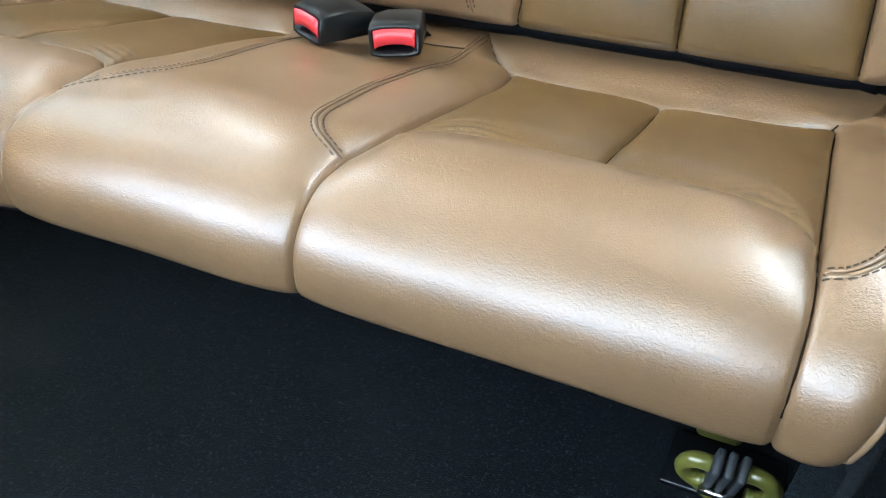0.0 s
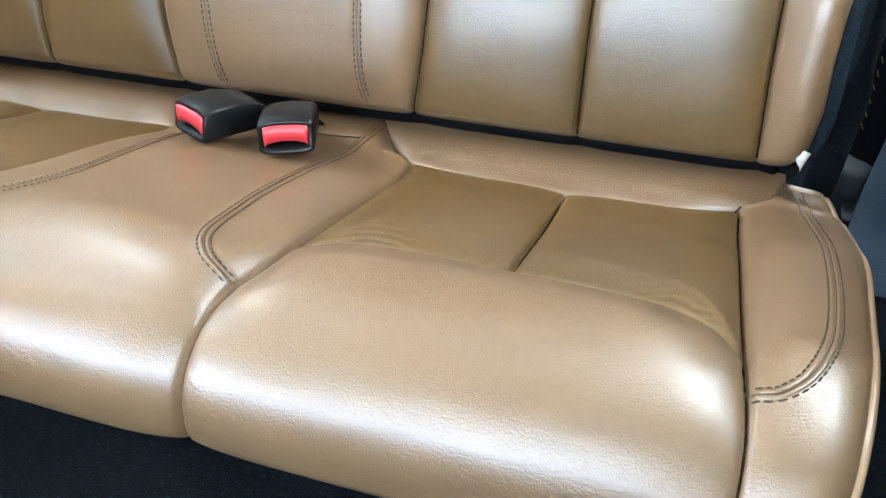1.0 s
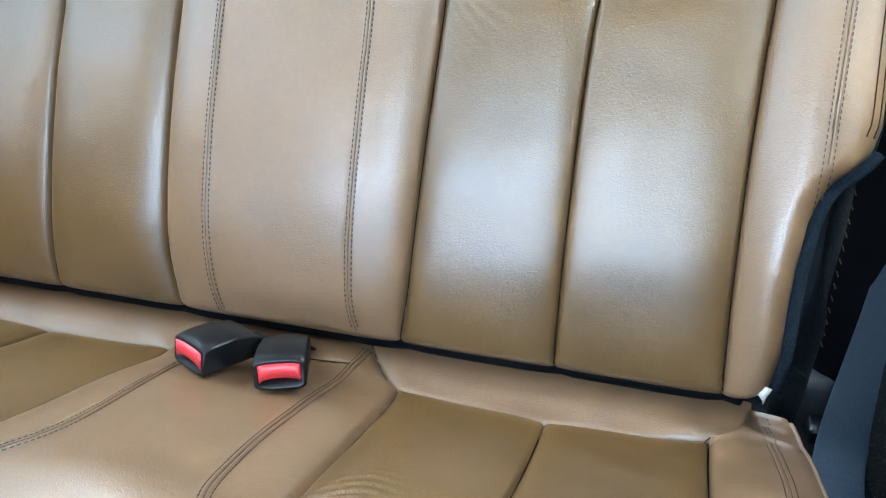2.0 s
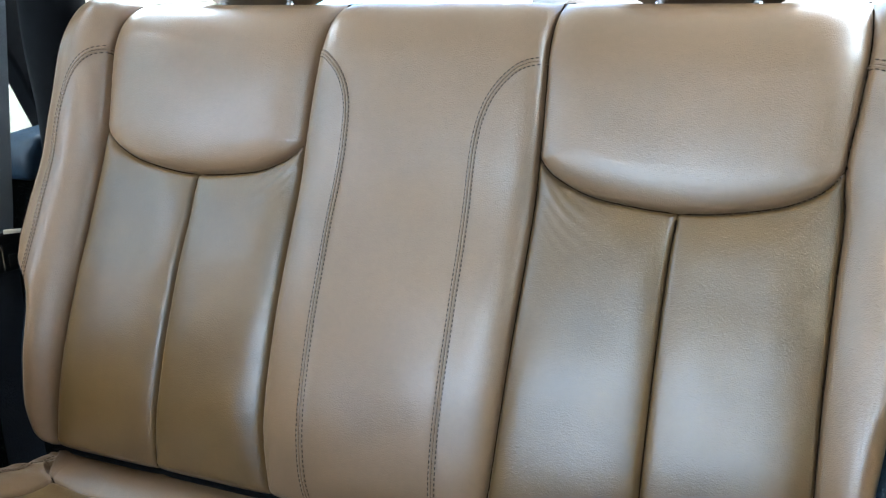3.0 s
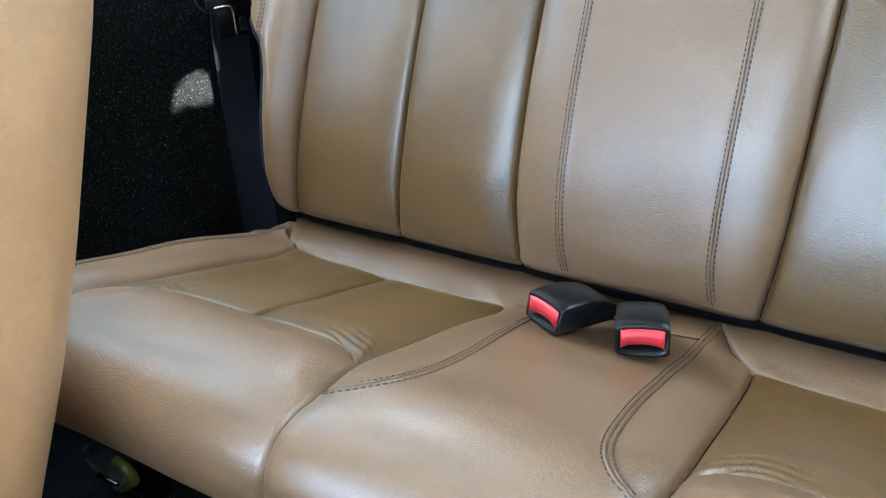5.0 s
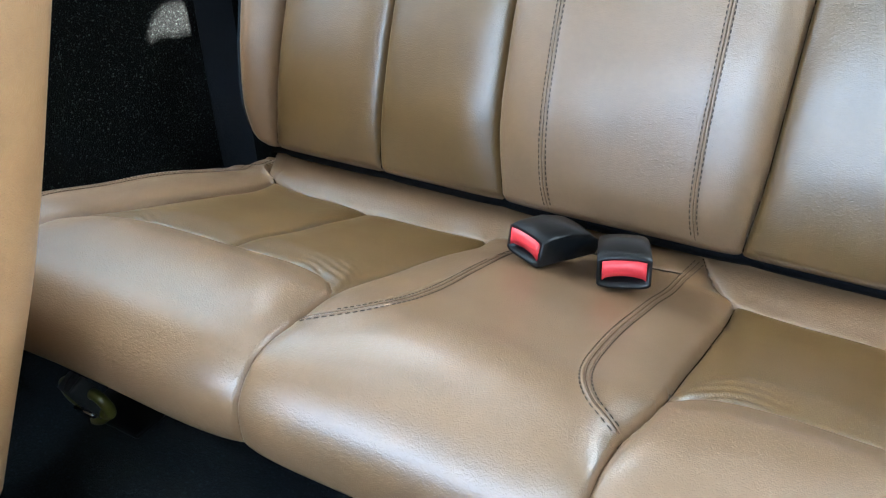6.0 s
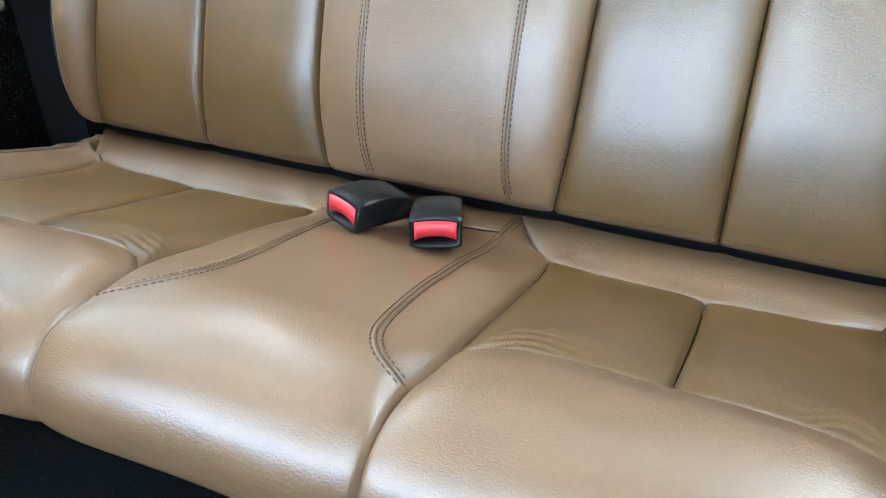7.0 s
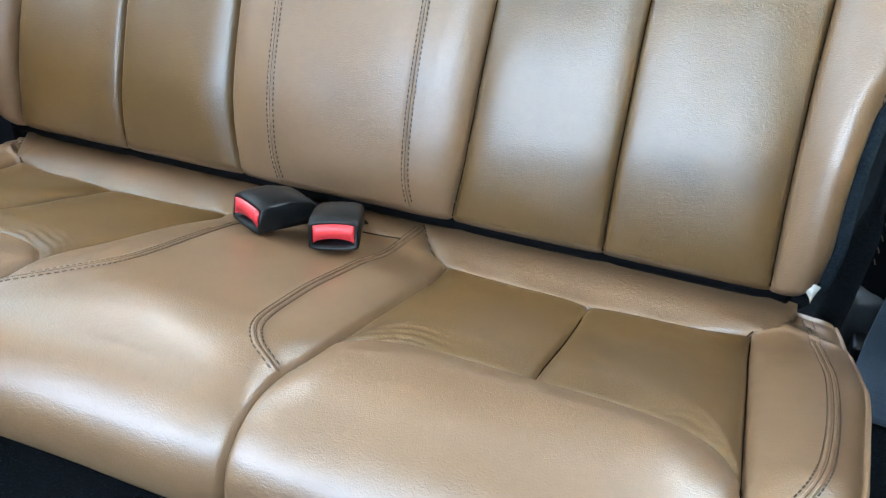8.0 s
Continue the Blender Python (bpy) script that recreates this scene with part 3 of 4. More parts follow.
def back_height(x, v, side):
    dA, dB, dR, dM = (near(x, v, l)[0] for l in (B_A, B_B, B_ARC, B_MID))
    dC, dS, dS2 = near(x, v, B_C[side])[0], near(x, v, B_ST)[0], near(x, v, B_ST2)[0]
    c = back_class(x, v)
    big = np.minimum.reduce([soft(dA, 0.055), soft(dB, 0.050), 0.10 + 0.90 * soft(dR, 0.045)])
    pads = (c == 2) | (c == 3)
    mid = np.where(pads, 0.25 + 0.75 * soft(dM, 0.045), 1.0)
    h = BACK_PAD[c] * big * mid
    for d in (dA, dB, dR, dM):
        h = h - 0.0036 * bell(d, 0.0021)
    for d in (dC, dS, dS2):
        h = h + 0.0008 * bell(d, 0.0055)
    h = h + np.where(c == 5, 0.010 * bell(x - 0.475, 0.03) * np.clip((v - 0.02) / 0.1, 0, 1), 0)
    h = h + 0.0020 * waver(x * side, v, 4.2) * np.clip(big, 0, 1)
    g = bell(x - 0.17, 0.03) * np.exp(-np.clip(by_x(B_ARC)(x) - v, 0, 1) / 0.03) * (v < by_x(B_ARC)(x))
    h = h + np.where(pads, 0.0010 * g * np.sin((v + x) * 420 + 2 * np.sin(x * 80)), 0)
    k = np.clip((v + 0.002) / 0.055, 0, 1)
    h = 0.008 + (h - 0.008) * (0.35 + 0.65 * k * (2 - k))
    q = np.clip((0.578 - v) / 0.032, 0, 1)
    h = 0.013 + (h - 0.013) * q * (2 - q)
    h = h - 0.009 * np.clip((0.011 - v) / 0.013, 0, 1) ** 2
    e = np.clip(back_width(v) - x, 0, 0.024)
    h = h - (0.024 - np.sqrt(np.clip(0.024 ** 2 - (0.024 - e) ** 2, 0, 1)))
    return h


def back_shift(x, side):
    """One half is sewn a little narrower than the other."""
    return side * (x - (np.interp(x, [0.0, 0.14, 0.285, 0.437, 0.50], [0.0, 0.0042, 0.003, 0.003, 0.0]) if side > 0 else 0.0))


def back_place(x, v, side, up=0.0):
    x, v = np.broadcast_arrays(np.array(x, float), np.array(v, float))
    p = lift(back_shift(x.ravel(), side), v.ravel(), back_height(x.ravel(), v.ravel(), side) + up, back_base)
    return p if x.ndim else p[0]


backrest = thing("rear_bench", (0, 1.15, 0.25), "tall reclined tan leather rear bench backrest with stitched panels", "car seat")
BP = {s: lift(back_shift(back.X, s), back.V, back_height(back.X, back.V, s), back_base) for s in (1, -1)}
bx_, bv_ = back.centres()
bcls = back_class(bx_, bv_)
part("centre_panel", panel_meshes(back, BP, bcls == 0, 0), TAN, backrest, "plain tan leather centre panel")
for s in (1, -1):
    part("insert", panel_meshes(back, BP, bcls == 2, s), WORN, backrest, "worn darker leather insert")
    part("insert", panel_meshes(back, BP, bcls == 3, s), WORN, backrest, "worn darker leather insert")
    part("shoulder_pad", panel_meshes(back, BP, bcls == 4, s), TAN, backrest, "rounded tan leather shoulder pad")
    part("side_bolster", panel_meshes(back, BP, bcls == 5, s), TAN, backrest)
offset_stitches(lambda x, v, s: back_place(x, v, s, 0.0003), [(B_ST[12::2], (-0.0038, 0.0038), THREAD)], backrest)
for s in (1, -1):
    offset_stitches(lambda x, v, k: back_place(x, v, k, 0.0003), [(B_C[s][7::2], (-0.0036, 0.0036), THREAD)], backrest, (s,))

for s in (1, -1):
    for line in (B_A[4:], B_B[5:], B_ARC, B_MID[3:]):
        part("seam", seam_mesh(back_place, line, s), SEAM_SHADE, backrest, "dark seam line with the gap's shade in its colour")
for inset in (0.0055, 0.0120):
    line = [(float(back_width(v)) - inset, v) for v in np.linspace(0.238, 0.560, 70)]
    for s in (1, -1):
        part("seam", seam_mesh(back_place, line, s, 0.0006, 0.0004), SEAM_SHADE, backrest, "dark seam line with the gap's shade in its colour")
felled_seam(back_place, B_ST[12:], backrest, 0.0016, TAN)
for s in (1, -1):
    felled_seam(back_place, B_C[s][6:], backrest, 0.0016, TAN, (s,))

# black cloth behind, beside and below the leather
shell = extrude_profile([tuple(HEM + UP * v + OUT * d) for v, d in ((-0.015, -0.03), (0.535, -0.035), (0.55, -0.06), (0.53, -0.10), (0.0, -0.10), (-0.025, -0.06))], -0.478, 0.478, 0.012)
part("rear_shell", shell, BLACK_CLOTH, backrest, "black cloth back of the seat")
for s in (1, -1):
    bm = bmesh.new()
    rows = []
    for v in np.linspace(0.0, 0.580, 70):
        p = Vector(back_place(back_width(v), v, s))
        q = Vector((0, *(-OUT)))
        k = np.interp(v, [0.16, 0.24], [1.0, 0.25])
        rows.append([bm.verts.new(a) for a in (p - q * 0.001, p + Vector((s * 0.009 * k, 0, 0)) + q * 0.004, p + Vector((s * 0.010 * k, 0, 0)) + q * 0.02, p + q * 0.075, Vector((s * 0.47, p.y, p.z)) + q * 0.08)])
    for r1, r2 in zip(rows, rows[1:]):
        for k in range(4):
            bm.faces.new((r1[k], r1[k + 1], r2[k + 1], r2[k]))
    part("side_skirt", bm, BLACK_CLOTH, backrest, "black cloth side of the backrest")
    part("edge_binding", tube([Vector(back_place(back_width(v), v, s)) + Vector((s * 0.004, 0.001, 0)) for v in np.linspace(-0.001, 0.228, 50)], 0.0070, 10), NAVY_CLOTH, backrest, "dark navy cloth edge binding")
hem_line = [Vector(back_place(abs(x), 0.0, 1 if x >= 0 else -1)) for x in np.linspace(-0.455, 0.455, 60)]
for p, x in zip(hem_line, np.linspace(-0.455, 0.455, 60)):
    p.x = x
part("hem_band", tube([p + Vector((0, 0.012, -0.006)) for p in hem_line], 0.010, 10), BLACK_VINYL, backrest, "black cloth band under the leather")


# ---- head restraints ----
def head_restraint(x):
    at = HEM + UP * 0.596 + OUT * -0.045
    th = thing("head_restraint", (x, at[0], at[1]), "tan leather head restraint over the rear backrest", "headrest", "rear head restraints")
    m = pose(x, at[0], at[1], -24.9, 0, 0)
    bm = bmesh.new()
    bmesh.ops.create_cube(bm, size=1.0)
    bmesh.ops.subdivide_edges(bm, edges=bm.edges[:], cuts=7, use_grid_fill=True)
    for v in bm.verts:
        c = v.co * 2
        k = 1 - 0.10 * (abs(c.x) ** 3 + abs(c.z) ** 3)
        n = (abs(c.x) ** 5 + abs(c.y) ** 5 + abs(c.z) ** 5) ** 0.2
        c = c / max(n, 1e-6) * max(abs(c.x), abs(c.y), abs(c.z))
        v.co = Vector((c.x * 0.098, c.y * 0.045 * k, 0.085 + c.z * 0.082))
    bm.transform(m)
    part("pad", bm, TAN, th)
    part("piping", tube([m @ Vector((math.cos(a) * 0.1, -0.02, 0.010 + 0.004 * math.sin(a * 2))) for a in np.linspace(0, math.pi, 14)], 0.002, 6), PIPING, th)
    for s in (1, -1):
        part("post", tube([m @ Vector((s * 0.05, 0, z)) for z in (-0.05, 0.0, 0.03)], 0.006, 10), CHROME, th, "steel post")
    return th


for hx in (-0.285, 0.285):
    head_restraint(hx)


# ---- seat belt buckles ----
def buckle(x, y, z, turn, label):
    th = thing("seat_belt_buckle", (x, y, z), label, "buckle", "buckles on the bench")
    m = pose(x, y, z, -13, 0, turn)
    prof = [(-0.0, 0.0), (0.0, 0.028), (0.010, 0.0315), (0.035, 0.033), (0.060, 0.028), (0.074, 0.018), (0.078, 0.010), (0.074, 0.0)]
    bm = bmesh.new()
    rows = []
    for sx in (-1, -0.97, -0.88, -0.6, 0, 0.6, 0.88, 0.97, 1):
        row = []
        for yy, zz in prof:
            w = 0.0235 * (1 - 0.10 * (yy / 0.078) ** 2)
            k = 1 - 0.22 * (abs(sx) ** 8)
            crown = 0.0015 * (1 - sx * sx) if zz > 0.02 else 0
            row.append(bm.verts.new((sx * w, yy, 0.0165 + (zz - 0.0165) * k + crown)))
        rows.append(row)
    n = len(prof)
    for r1, r2 in zip(rows, rows[1:]):
        for i in range(n):
            if i == 0:
                continue
            bm.faces.new((r1[i], r1[(i + 1) % n], r2[(i + 1) % n], r2[i]))
    bm.faces.new(rows[0])
    bm.faces.new(rows[-1][::-1])
    # the mouth: an edge that turns inward
    lip = []
    for (a, b) in ((1, 0),):
        ring = [r[1] for r in rows] + [r[0] for r in rows[::-1]]
        inner = []
        for v in ring:
            c = v.co
            inner.append(bm.verts.new((c.x * 0.85, -0.0008, 0.0150 + (c.z - 0.0150) * 0.80)))
        deep = [bm.verts.new((v.co.x * 0.97, 0.018, v.co.z)) for v in inner]
        L = len(ring)
        for i in range(L):
            j = (i + 1) % L
            bm.faces.new((ring[i], ring[j], inner[j], inner[i]))
            bm.faces.new((inner[i], inner[j], deep[j], deep[i]))
        bm.faces.new(deep)
    bm.transform(m)
    part("body", bm, PLASTIC, th)
    # the release button with a scooped lower edge
    bm = bmesh.new()
    top, low = [], []
    for k in range(13):
        u = -1 + 2 * k / 12
        top.append((u * 0.0190, 0.0248 + 0.0012 * (1 - u * u)))
        low.append((u * 0.0190, 0.0088 + 0.0034 * (1 - u * u) - (0.0012 if abs(u) == 1 else 0)))
    fr, bk = [], []
    for z_, yy in ((0, -0.0022), (1, 0.012)):
        ring = [bm.verts.new((a, yy - (0.0010 if not z_ and 0 < i < 12 else 0), b)) for i, (a, b) in enumerate(top)]
        ring2 = [bm.verts.new((a, yy + (0.0012 if not z_ else 0), b)) for a, b in low]
        (bk if z_ else fr).append((ring, ring2))
    (t0, l0), (t1, l1) = fr[0], bk[0]
    for i in range(12):
        bm.faces.new((t0[i], t0[i + 1], l0[i + 1], l0[i]))
        bm.faces.new((t0[i], t1[i], t1[i + 1], t0[i + 1]))
        bm.faces.new((l0[i], l0[i + 1], l1[i + 1], l1[i]))
    bm.faces.new((t0[0], l0[0], l1[0], t1[0]))
    bm.faces.new((t0[12], t1[12], l1[12], l0[12]))
    bmesh.ops.recalc_face_normals(bm, faces=bm.faces)
    bm.transform(m)
    part("release_button", bm, RED, th, "red release button")
    end = m @ Vector((0, 0.074, 0.012))
    way = [end, end + (m.to_3x3() @ Vector((0, 0.02, -0.006))), Vector((end.x * 0.9, 1.095, 0.284)), Vector((end.x * 0.85, 1.135, 0.262))]
    part("strap", ribbon(way, m.to_3x3() @ Vector((1, 0, 0)), 0.024, 0.0025), WEB_DARK, th, "dark webbing strap")
    return th


buckle(0.051, 0.983, 0.329, 21, "black buckle with red button lying on the bench centre")
buckle(-0.050, 0.990, 0.326, -24, "black buckle with red button turned towards the window side")


# ---- bits in the gap between cushion and backrest ----
# a thin bright rod stands in for the highlight along the black pivot tube
def hinge_pin(x):
    th = tagged(part("hinge_pin", tube(smoothed([(x - 0.021, 1.132, 0.288), (x - 0.018, 1.119, 0.2985), (x, 1.1155, 0.3015), (x + 0.018, 1.119, 0.2985), (x + 0.021, 1.132, 0.288)], 4), 0.0024, 10), CHROME), "bright rod for the highlight on the black seat pivot", "hinge", "hinge pins")
    return th


for px in (-0.065, 0.150, 0.385):
    hinge_pin(px)
tag = bmesh.new()
for yy in (-0.0006, 0.0006):
    tag.faces.new([tag.verts.new(pose(0.470, 1.097, 0.323, 12, 0, 14) @ Vector((a, yy, c))) for a, c in ((-0.0075, 0.010), (0.001, 0.0115), (0.0070, 0.0085), (0.0045, -0.002), (0.0035, -0.013), (0.0010, -0.006), (-0.003, 0.0))])
tag.verts.ensure_lookup_table()
for i in range(7):
    tag.faces.new((tag.verts[i], tag.verts[(i + 1) % 7], tag.verts[7 + (i + 1) % 7], tag.verts[7 + i]))
tagged(part("paper_tag", tag, WHITE_CARD), "small white torn tag beside the backrest foot", "tag")

# ---- floor hooks under the cushion ----
def floor_hook(s):
    c = s * 0.413
    th = thing("seat_floor_hook", (c, 0.76, 0.15), "olive painted steel loop hook bolted to the floor", "hook", "floor hooks")

    def ring(dx, r, a0, a1):
        """A bent rod that leaves the clamp, swings outward and curls back under."""
        return [(c + s * (dx + r * math.cos(radians(a))), 0.748 - 0.30 * r * math.sin(radians(a)) - 0.004 * (a - a0) / (a1 - a0), 0.199 + 1.25 * r * math.sin(radians(a))) for a in np.linspace(a0, a1, 22)]
    part("loop", tube(ring(-0.016, 0.0115, 40, 318), 0.0060, 12), GREEN, th)
    part("loop", tube(ring(0.020, 0.0135, 150, -105), 0.0062, 12), GREEN, th)
    part("loop_foot", tube(smoothed([(c - s * 0.020, 0.750, 0.186), (c - s * 0.004, 0.748, 0.172), (c + s * 0.014, 0.752, 0.160)], 5), 0.0060, 10), GREEN, th)
    part("socket", box((0.034, 0.022, 0.050), (c - s * 0.010, 0.800, 0.196), (14, 0, 0), 0.005, 3), GREEN, th, "olive painted socket block")
    part("base_plate", box((0.085, 0.05, 0.006), (c, 0.780, 0.156), (0, 0, 0), 0.002), PLASTIC, th, "black base plate")
    for dx in (-0.0075, 0.0005, 0.0090):
        part("clamp", box((0.0058, 0.020, 0.056), (c + dx, 0.744, 0.205), (20, 6 * s, 0), 0.0022), GREY_TRIM, th, "grey rubber clamp plate")
    part("bolt", tube([(c - 0.014, 0.737, 0.190), (c + 0.014, 0.737, 0.190)], 0.0030, 6), CHROME, th, "steel bolt")


for s in (1, -1):
    floor_hook(s)


# ---- cabin shell ----
def structure(name, bm, mat, label, smooth=False):
    return tagged(part(name, bm, mat, smooth=smooth), label, name.split("_")[0], kind="structure")


structure("floor", box((1.40, 1.6, 0.04), (0, -0.45, -0.02), bevel=0.01), CARPET, "black carpeted footwell floor")
structure("floor_riser", box((1.40, 1.85, 0.17), (0, 1.225, 0.067), bevel=0.02), CARPET, "black carpeted step under the rear bench")


def side_wall(s, name, y0, y1):
    bm = bmesh.new()
    ys = np.linspace(y0, y1, 60)
    rows = []
    for y in ys:
        swell = 0.030 * np.exp(-((y - 1.35) / 0.30) ** 2)
        prof = [(0.645 - swell * 1.2, 0.0), (0.640 - swell * 1.6, 0.15), (0.636 - swell, 0.34), (0.640 - swell * 0.5, 0.47), (0.652, 0.57), (0.664, 0.608), (0.69, 0.612), (0.73, 0.612), (0.73, 0.0)]
        rows.append([bm.verts.new((s * x, y, z)) for x, z in prof])
    for r1, r2 in zip(rows, rows[1:]):
        for k in range(8):
            bm.faces.new((r1[k], r1[k + 1], r2[k + 1], r2[k]))
        bm.faces.new((r1[8], r1[0], r2[0], r2[8]))
    bm.faces.new(rows[0])
    bm.faces.new(rows[-1][::-1])
    return structure(name, bm, SIDE_CARPET, "black carpet-lined side panel under the window", True)


side_wall(-1, "wall_left", -1.0, 2.1)
side_wall(1, "wall_right", -1.0, 2.1)
structure("sill_left", box((0.022, 3.0, 0.012), (-0.688, 0.55, 0.618), bevel=0.004), GREEN, "olive painted window sill")
structure("sill_right", box((0.062, 3.0, 0.018), (0.705, 0.55, 0.622), bevel=0.004), GREEN, "olive painted window sill")
# two unseen panes on the right, added to stop direct sun entering
structure("window_door", box((0.006, 1.42, 0.62), (0.715, -0.28, 0.94)), GLASS, "unseen tinted pane that blocks the sun at the door")
structure("window_right", box((0.006, 1.40, 0.62), (0.715, 1.42, 0.94)), GLASS, "tinted glass in the rear side window")
structure("sill_seal", box((0.014, 3.0, 0.014), (-0.708, 0.55, 0.620), bevel=0.004), PLASTIC, "black rubber window seal")
# front opening in the unseen roof, added for a fill lamp
ROOF_X, ROOF_Y = (-0.70, 0.42), (-0.82, -0.34)


def roof_panel(name, x0, x1, y0, y1, hole=None):
    """A roof piece; hole is the outline of an added gap that shapes the sun's beam."""
    if not hole:
        return structure(name, box((x1 - x0, y1 - y0, 0.05), ((x0 + x1) / 2, (y0 + y1) / 2, 1.33), bevel=0.006), HEADLINER, "pale roof panel over the cabin")
    bm = bmesh.new()
    cx, cy = np.mean(hole, axis=0)
    outer = []
    for hx, hy in hole:
        dx, dy = hx - cx, hy - cy
        k = min(((x1 if dx > 0 else x0) - cx) / dx if dx else 99, ((y1 if dy > 0 else y0) - cy) / dy if dy else 99)
        outer.append((cx + dx * k, cy + dy * k))
    rings = [[bm.verts.new((*p, z)) for p in ring] for ring, z in ((outer, 1.31), (hole, 1.31), (hole, 1.322), (outer, 1.322))]
    n = len(hole)
    for a, b in zip(rings, rings[1:] + rings[:1]):
        for i in range(n):
            bm.faces.new((a[i], a[(i + 1) % n], b[(i + 1) % n], b[i]))
    return structure(name, bm, HEADLINER, "pale unseen roof panel with a gap cut to shape sunlight")


# a made-up gap, projected back from the sun patch wanted on the left side panel
SUN_GAP = []
for y, z in ((1.090, 0.411), (1.101, 0.428), (1.112, 0.447), (1.124, 0.457), (1.144, 0.463), (1.160, 0.460), (1.170, 0.454), (1.174, 0.430), (1.173, 0.408), (1.166, 0.399), (1.156, 0.404), (1.142, 0.406), (1.128, 0.415), (1.112, 0.416)):
    k = (1.316 - z) / SUN_WAY.z
    SUN_GAP.append((-0.630 + SUN_WAY.x * k, y + SUN_WAY.y * k))
roof_panel("roof_rear", -0.75, 0.75, 0.62, 2.17, SUN_GAP)
for x0, x1, y0, y1 in ((-0.75, -0.22, 0.62, 2.17), (0.20, 0.75, 0.62, 2.17), (-0.22, 0.20, 0.62, 0.70), (-0.22, 0.20, 1.04, 2.17)):
    structure("roof_lining", box((x1 - x0, y1 - y0, 0.03), ((x0 + x1) / 2, (y0 + y1) / 2, 1.340), bevel=0.004), HEADLINER, "pale roof panel over the cabin")
roof_panel("roof_front", -0.75, 0.75, -1.0, ROOF_Y[0])
roof_panel("roof_left", -0.75, ROOF_X[0], *ROOF_Y)
roof_panel("roof_side", ROOF_X[1], 0.75, *ROOF_Y)
# a second opening, added in the unseen roof for its fill lamp
roof_panel("roof_middle", -0.75, 0.0, ROOF_Y[1], 0.62)
roof_panel("roof_middle", ROOF_X[1], 0.75, ROOF_Y[1], 0.62)
roof_panel("roof_middle", 0.0, ROOF_X[1], 0.52, 0.62)
roof_panel("roof_middle", 0.0, ROOF_X[1], ROOF_Y[1], -0.30)
# unseen pane, added to keep direct sun out of that opening
structure("roof_glass", box((0.42, 0.84, 0.005), (0.21, 0.11, 1.352)), GLASS, "added glass roof pane that blocks the sun")
# unseen post, added and made wide to keep the sun off the bench
structure("door_post", box((0.06, 0.29, 0.66), (0.70, 0.575, 0.93), bevel=0.01), PLASTIC, "unseen black post that blocks the sun by the door")
structure("header_left", box((0.07, 3.2, 0.10), (-0.71, 0.62, 1.26), bevel=0.015), PLASTIC, "black rail over the side windows")
structure("header_right", box((0.07, 3.2, 0.10), (0.71, 0.62, 1.26), bevel=0.015), PLASTIC, "black rail over the side windows")
structure("tailgate", box((1.46, 0.06, 0.64), (0, 2.12, 0.32), bevel=0.015), CARPET, "dark tailgate behind the seats")
for s in (1, -1):
    structure("rear_pillar", box((0.10, 0.10, 0.72), (s * 0.69, 2.08, 0.96), bevel=0.02), PLASTIC, "black rear corner post")
structure("dashboard", box((1.40, 0.36, 0.42), (0, -0.98, 0.60), bevel=0.05, seg=4), PLASTIC, "black dashboard at the front of the cabin")
structure("firewall", box((1.40, 0.06, 0.84), (0, -1.18, 0.42), bevel=0.01), CARPET, "black firewall under the windscreen")
for s in (1, -1):
    structure("windscreen_post", box((0.06, 0.06, 0.62), (s * 0.69, -0.98, 1.02), (-22, 0, 0), 0.012), PLASTIC, "black windscreen post")

# ---- front seat ----
FS_EDGE = smoothed([(0.56, 0.30), (0.60, 0.37), (0.640, 0.44), (0.672, 0.505), (0.700, 0.568), (0.722, 0.618), (0.738, 0.655), (0.750, 0.69), (0.754, 0.72), (0.753, 0.76), (0.748, 0.80), (0.738, 0.86), (0.715, 0.92)], 4)


def fs_point(z, a, swell):
    """A place on the seat back: a runs 0 to 1 from its front face round the inner side to the rear edge."""
    y = np.interp(z, FS_EDGE[:, 1], FS_EDGE[:, 0])
    u = -math.pi / 2 + math.pi * a
    cx, cy = math.cos(u), math.sin(u)
    return Vector((-0.295 + (0.058 + swell) * abs(cx) ** 0.75, y - 0.088 + (0.115 + swell * 0.6) * np.sign(cy) * abs(cy) ** 0.8, z + 0.035 * (1 - a)))


